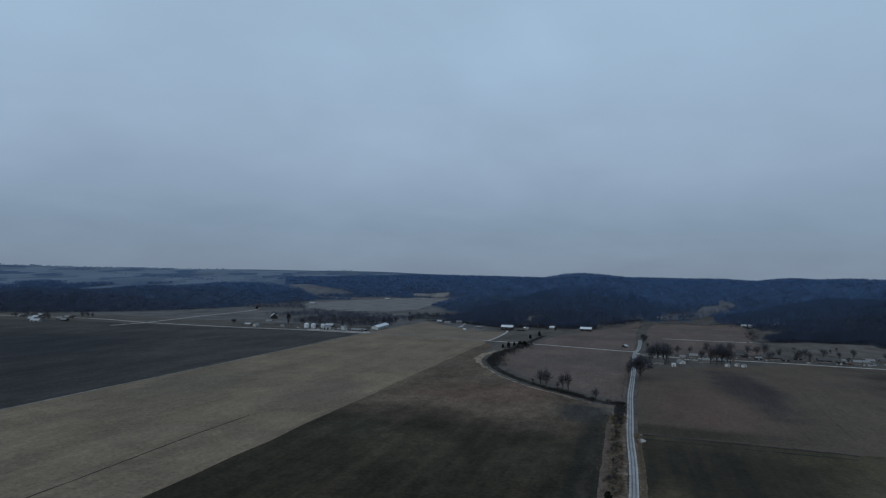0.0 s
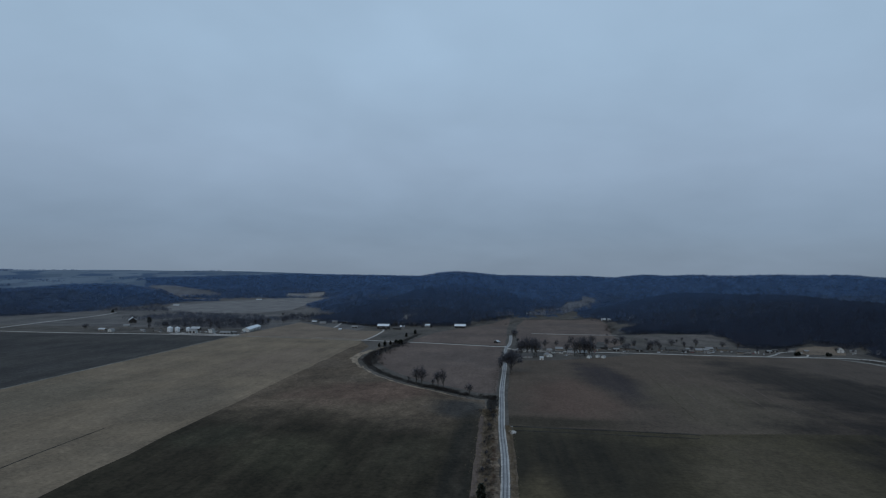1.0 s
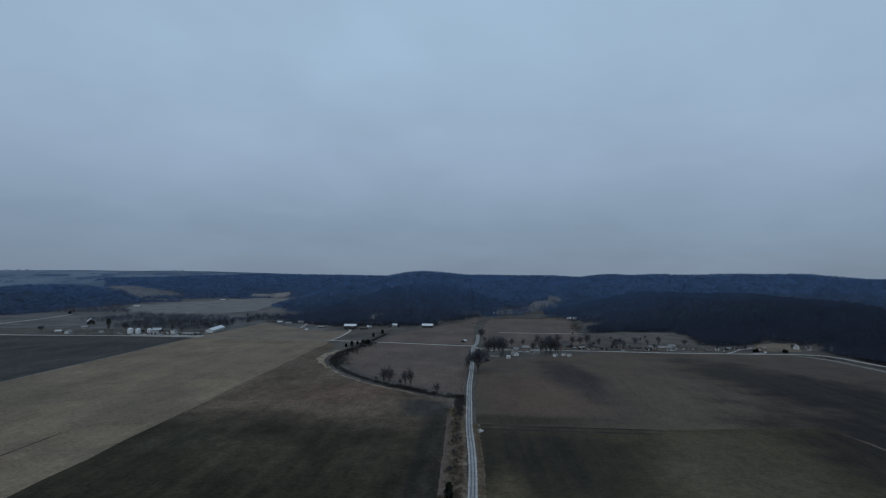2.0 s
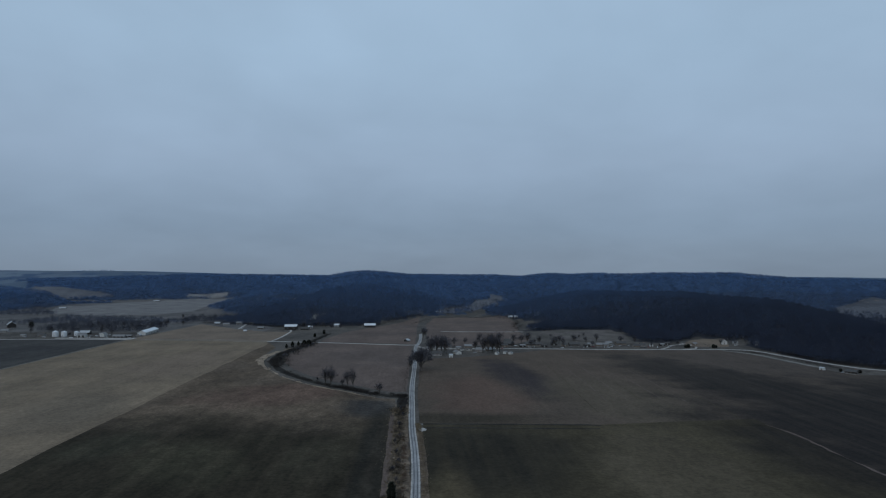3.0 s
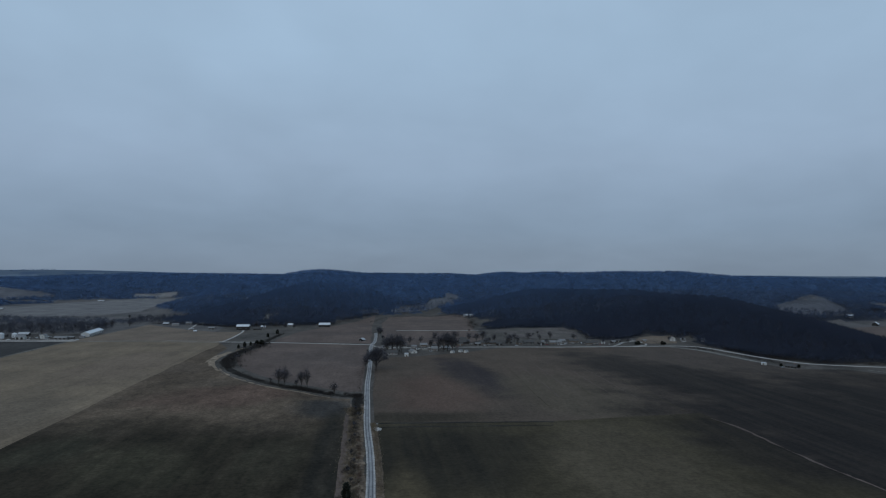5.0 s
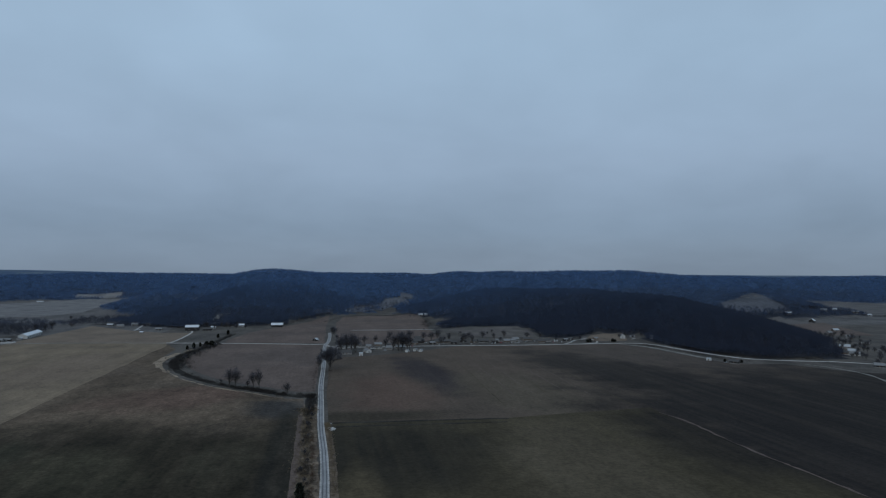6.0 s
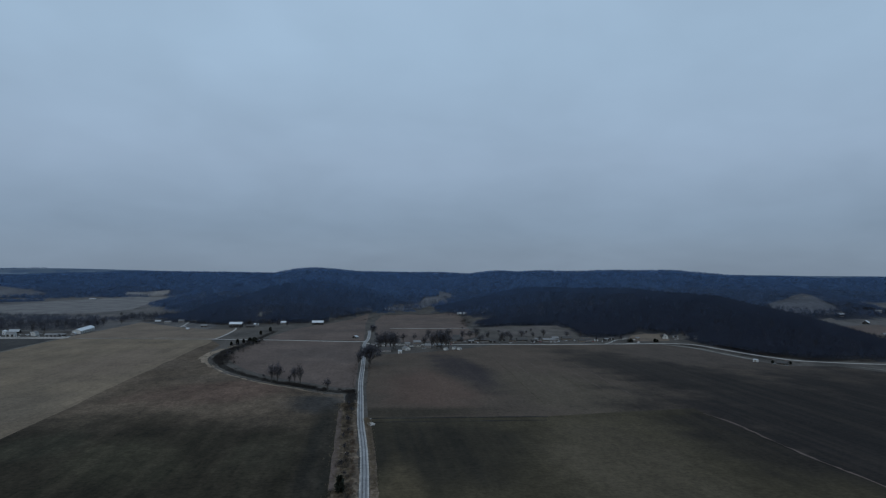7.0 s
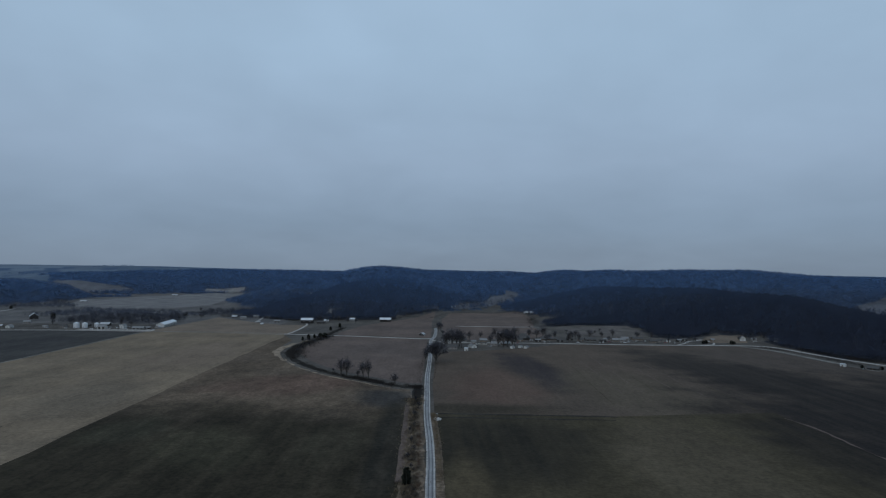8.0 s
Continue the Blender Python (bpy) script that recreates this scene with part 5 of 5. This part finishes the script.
# the village
house(30, 897, 14, 9, 3.2, 3, PALE_SIDING, DARK_ROOF, "grey low house under large bare trees")
house(24, 966, 13, 8, 3.0, 0, WHITE_PAINT, GREY_ROOF, "white single-storey house by a street")
shed(49, 877, 5.2, 4.6, 3.4, 0, WHITE_PAINT, TIN_ROOF, "small white shed at a field edge")
house(60, 911, 12, 8, 3.2, -70, WHITE_PAINT, GREY_ROOF, "white gabled house with a grey roof")
house(76, 953, 17, 4.4, 2.5, 4, WHITE_PAINT, DARK_ROOF, "long white trailer home", name="trailer_home", rise=0.6, chimney=False)
house(95, 941, 10, 8, 3.4, -20, PALE_SIDING, GREY_ROOF, "pale grey house facing a field")
house(112, 950, 12, 8, 3.0, 5, BROWN_SIDING, GREY_ROOF, "brown house with a grey roof", porch=True)
for x, y, w in ((117, 907, 5.5), (130, 915, 4.6), (137, 908, 5.2)):
    shed(x, y, w, 4.4, 2.8, w * 9, WHITE_PAINT, GREY_ROOF, "small white shed in a row at a field edge")
barn(151, 1024, 17, 10, 3.6, 0, DARK_SIDING, DARK_ROOF, "dark low outbuilding behind a street", name="outbuilding")
house(190, 1019, 28, 8, 3.0, 1, BROWN_SIDING, DARK_ROOF, "long low brown house with a dark roof", porch=True)
house(257, 1016, 17, 9, 3.0, 0, DARK_SIDING, DARK_ROOF, "dark ranch house beside a street")
house(296, 1011, 10, 8, 3.0, 0, BROWN_SIDING, GREY_ROOF, "small brown house with a grey roof")
house(308, 1016, 9, 7, 2.8, 12, PALE_SIDING, GREY_ROOF, "pale bungalow beside a street")
house(320, 1038, 11, 7, 2.8, 0, PALE_SIDING, GREY_ROOF, "pale house with a grey roof and a porch", porch=True)
house(338, 1031, 16, 9, 3.2, 0, BROWN_SIDING, DARK_ROOF, "brown house with a dark roof below a meadow")
house(354, 1000, 12, 7, 2.6, -3, BROWN_SIDING, DARK_ROOF, "brown house with a dark roof beside a street")
house(368, 1012, 9, 7, 2.8, 6, PALE_SIDING, DARK_ROOF, "small grey house below woods")
shed(381, 1008, 5, 4, 2.8, 0, WHITE_PAINT, GREY_ROOF, "small white garden shed by a drive")
house(516, 1037, 10, 8, 5.6, 70, WHITE_PAINT, GREY_ROOF, "two-storey white farmhouse at the foot of a hill", storeys=2, porch=True)
shed(534, 1036, 8, 6, 2.8, -10, PALE_SIDING, GREY_ROOF, "pale garage beside a farmhouse")
house(556, 1004, 9, 7, 3.0, -25, PALE_SIDING, GREY_ROOF, "small pale house among hillside trees")
house(157, 1074, 11, 8, 3.0, 0, PALE_SIDING, DARK_ROOF, "pale house behind the village")
house(82, 990, 11, 8, 3.0, 0, BROWN_SIDING, GREY_ROOF, "brown house with a grey roof by a street")
house(50, 992, 12, 8, 3.0, 0, PALE_SIDING, DARK_ROOF, "pale house among bare trees")
for i, (x, y, t) in enumerate(((161, 1014, 10), (213, 985, 80), (266, 990, 75), (272, 994, 60), (331, 1012, 20), (364, 990, 0), (40, 985, 15), (526, 1020, 40), (532, 1024, 35),
                               (70, 938, 5), (104, 960, 80), (300, 995, 85), (314, 1000, 30), (22, 953, 20), (87, 925, 10))):
    lab = ("white car parked by a house", "dark car parked by a house", "silver car parked by a house", "white car parked by a house")[i % 4]
    vehicle(x, y, t, CAR_PAINTS[(0, 1, 2, 0)[i % 4]], lab)

for i, (x, y, w, a) in enumerate(((275, 1006, 9, 4), (286, 1024, 10, 0), (240, 1012, 8, 12), (226, 1026, 10, 0), (170, 1002, 9, 5), (128, 987, 8, 0), (141, 1002, 10, 8), (402, 1017, 8, 10),
                                  (417, 1034, 9, 0), (446, 1042, 10, -8), (462, 1030, 7, 5), (205, 1002, 9, 0), (100, 985, 10, 0), (66, 975, 8, 4))):
    shed(x, y, w, 6.0, 2.7, a, (DARK_SIDING, PALE_SIDING, BROWN_SIDING, DARK_SIDING)[i % 4], (DARK_ROOF, GREY_ROOF, DARK_ROOF)[i % 3],
         ("dark garage behind a village street", "pale garage behind a village street", "brown garage behind a village street", "dark garage behind a village street")[i % 4], "village garages")
for i, (x, y, a) in enumerate(((180, 990, 20), (187, 992, 80), (231, 988, 10), (247, 996, 75), (283, 998, 20), (306, 992, 10), (322, 1018, 5), (346, 1014, 80), (356, 986, 12), (372, 996, 40),
                               (386, 994, 70), (408, 1000, 20), (452, 1020, 30), (120, 972, 5), (134, 975, 60), (48, 978, 10))):
    vehicle(x, y, a, CAR_PAINTS[(0, 2, 0, 1, 3)[i % 5]], ("white", "silver", "white", "dark", "red")[i % 5] + " car parked along a village street")

# the small farm at the bend of the street
shed(499, 757, 5.5, 4, 2.6, -60, WHITE_PAINT, TIN_ROOF, "white shed beside a lane", "roadside farm")
house(516, 728, 12, 7, 2.8, -55, DARK_SIDING, DARK_ROOF, "low dark house behind evergreen bushes", "roadside farm")
vehicle(508, 733, 20, CAR_PAINTS[2], "silver car parked beside a low house")

# outlying houses past the wooded spur
house(866, 962, 13, 8, 3, -45, PALE_SIDING, GREY_ROOF, "pale outlying house among trees", "outlying houses")
house(786, 842, 14, 9, 3.2, -40, PALE_SIDING, TIN_ROOF, "house with a tin roof among trees", "outlying houses")
house(734, 770, 14, 8, 3.0, -50, WHITE_PAINT, GREY_ROOF, "white house beside a lane", "outlying houses")
house(722, 776, 12, 7, 2.8, -45, BROWN_SIDING, DARK_ROOF, "low brown house beside a lane", "outlying houses")
house(672, 668, 11, 8, 3.0, -40, DARK_SIDING, GREY_ROOF, "dark house at the end of a street", "outlying houses")
house(760, 800, 12, 8, 3.0, -40, WHITE_PAINT, TIN_ROOF, "white house with a tin roof among bare trees", "outlying houses")
house(820, 850, 12, 8, 3.0, -30, PALE_SIDING, DARK_ROOF, "grey house among bare trees", "outlying houses")
house(880, 900, 12, 8, 3.0, -40, WHITE_PAINT, DARK_ROOF, "white house with a dark roof", "outlying houses")
house(930, 985, 11, 8, 3.0, -40, PALE_SIDING, GREY_ROOF, "pale house at the end of a drive", "outlying houses")
barn(1142, 1318, 16, 12, 4.5, 40, DARK_SIDING, PALE_ROOF, "wide barn with a white metal roof", rise=4.0)
barn(1150, 1405, 14, 9, 4.0, -35, DARK_SIDING, PALE_ROOF, "smaller barn with a white metal roof", rise=3.2)

for i, (x, y, w) in enumerate(((1310, 1470, 14), (1352, 1480, 10), (1400, 1462, 16), (1450, 1470, 12), (1500, 1455, 14), (1010, 1105, 13), (955, 1060, 10))):
    barn(x, y, w, 8, 3.0, -40 + 9 * i, (PALE_SIDING, WHITE_PAINT, BROWN_SIDING)[i % 3], (GREY_ROOF, TIN_ROOF)[i % 2], "far pale building strung along a valley road", name="farm_building", group="valley buildings", doors=1)
scatter("brush", along([(1230, 1470), (1310, 1490), (1400, 1480), (1560, 1450)], 300, -9, 12, 38), brush_kinds, BRUSH, "bare hedge along a valley road", "brush", 38, (1.0, 2.4))

# the farmyard at the edge of the stubble
barn(-507, 1222, 84, 14, 5.4, 97, WHITE_PAINT, PALE_ROOF, "very long white livestock barn beside stubble", rise=3.2, doors=8)
shed(-500, 1166, 10, 7, 2.8, 97, PALE_SIDING, TIN_ROOF, "low pale annexe at a barn's end", "farm sheds")
shed(-512, 1150, 12, 6, 2.6, 5, DARK_SIDING, GREY_ROOF, "low dark lean-to in a farmyard", "farm sheds")
shed(-572, 1180, 9, 6, 2.8, 20, BROWN_SIDING, TIN_ROOF, "brown tool shed in a farmyard", "farm sheds")
shed(-640, 1190, 10, 7, 3.0, 0, DARK_SIDING, DARK_ROOF, "dark shed behind grain bins", "farm sheds")
shed(-700, 1160, 8, 6, 2.6, 10, PALE_SIDING, GREY_ROOF, "pale shed beside a farm road", "farm sheds")
grain_bin(-642, 1156, 5.0, 8.2, "round galvanised grain bin with a cone roof")
grain_bin(-628, 1158, 4.6, 8.0, "round galvanised grain bin with a cone roof")
grain_bin(-618, 1180, 4.0, 6.0, "smaller grey grain bin with a cone roof")
house(-670, 1163, 12, 8, 3.0, 0, PALE_SIDING, DARK_ROOF, "grey farmhouse beside grain bins", "farm houses")
barn(-614, 1204, 17, 9, 3.6, 0, DARK_SIDING, TIN_ROOF, "farm shed with a tin roof", name="farm_shed")
barn(-591, 1148, 14, 9, 3.8, 0, WHITE_PAINT, GREY_ROOF, "white machine shed beside a farm road", name="farm_shed")
house(-556, 1152, 9, 8, 5.6, 80, WHITE_PAINT, GREY_ROOF, "white gabled two-storey farmhouse", "farm houses", storeys=2)
barn(-524, 1142, 20, 7, 2.8, 0, PALE_SIDING, GREY_ROOF, "low grey farm shed", name="farm_shed", doors=3)
for i, (x, y, t) in enumerate(((-584, 1166, 15), (-577, 1170, 40), (-570, 1160, 80), (-566, 1172, 10), (-604, 1136, 0), (-490, 1124, 60), (-500, 1128, 0), (-545, 1140, 20), (-575, 1138, 5), (-620, 1140, 15), (-612, 1168, 70), (-600, 1178, 20), (-560, 1180, 50), (-535, 1160, 10), (-655, 1145, 30), (-690, 1150, 80), (-530, 1172, 35))):
    lab = "white farm truck in a yard" if i % 3 else "silver farm truck in a yard"
    vehicle(x, y, t, CAR_PAINTS[0 if i % 3 else 2], lab, "pickup_truck", True)
strip("yard", [(-625, 1128), (-590, 1126), (-560, 1126), (-530, 1124), (-488, 1118)], 9, GRAVEL, "pale gravel farmyard", "yard", 0.4, 1.5, 3)
house(-780, 1156, 13, 7, 2.8, 0, BROWN_SIDING, TIN_ROOF, "farmhouse with a tin roof by a farm road", "farm houses")
house(-751, 1140, 10, 8, 3.6, 85, WHITE_PAINT, GREY_ROOF, "white gabled house by a farm road", "farm houses")
house(-783, 1240, 12, 9, 3.4, 20, PALE_SIDING, GREY_ROOF, "pale house set back from a farm road", "farm houses")
barn(-836, 1345, 22, 15, 6.5, 125, DARK_SIDING, TIN_ROOF, "tall gabled barn with a dull tin roof in pasture", rise=6.0)

# far farms
for i, (x, y, w, t) in enumerate(((-1201, 1018, 22, 5), (-1209, 1084, 14, 0), (-1328, 1138, 20, 0), (-1342, 1106, 16, 10), (-1250, 1050, 12, 20), (-1170, 1060, 14, 0), (-1285, 1090, 14, 0), (-1225, 1118, 12, 0))):
    barn(x, y, w, 9, 3.6, t, (PALE_SIDING, BROWN_SIDING, DARK_SIDING)[i % 3], (TIN_ROOF, GREY_ROOF)[i % 2], "far farm building beside dark ploughland", name="farm_building", group="far farm")
for x, y, w in ((-1101, 2020, 20), (-1026, 2546, 22), (237, 1574, 10), (249, 1562, 7), (293, 1547, 9), (304, 1552, 6), (60, 1688, 12), (-318, 1812, 11), (-345, 1828, 8)):
    barn(x, y, w, 8, 3.0, 0, PALE_SIDING, TIN_ROOF, "distant pale farm building below hills", name="farm_building", group="distant farms", doors=1)

# a gravel apron over the lane's culvert
pad = empty("culvert_apron", 3.6, 470)
bm = bmesh.new()
apron_rng = random.Random(12)
rim = [(1.2 + 3.4 * math.cos(k * 0.393) * apron_rng.uniform(0.8, 1.1), 5.0 * math.sin(k * 0.393) * apron_rng.uniform(0.75, 1.1)) for k in range(16)]
low, high = [bm.verts.new((x * 1.06, y * 1.06, 0)) for x, y in rim], [bm.verts.new((x, y, 0.42)) for x, y in rim]
bm.faces.new(high)
for k in range(16):
    bm.faces.new((low[k], low[(k + 1) % 16], high[(k + 1) % 16], high[k]))
part("gravel", bm, GRAVEL, pad)
part("headwall", boxes((0.2, 1.8, 16.0, 16.5, -0.2, 0.6)), CONCRETE, pad, "weathered concrete headwall")
tagged(pad, "pale gravel field entrance over a culvert", "field entrance")
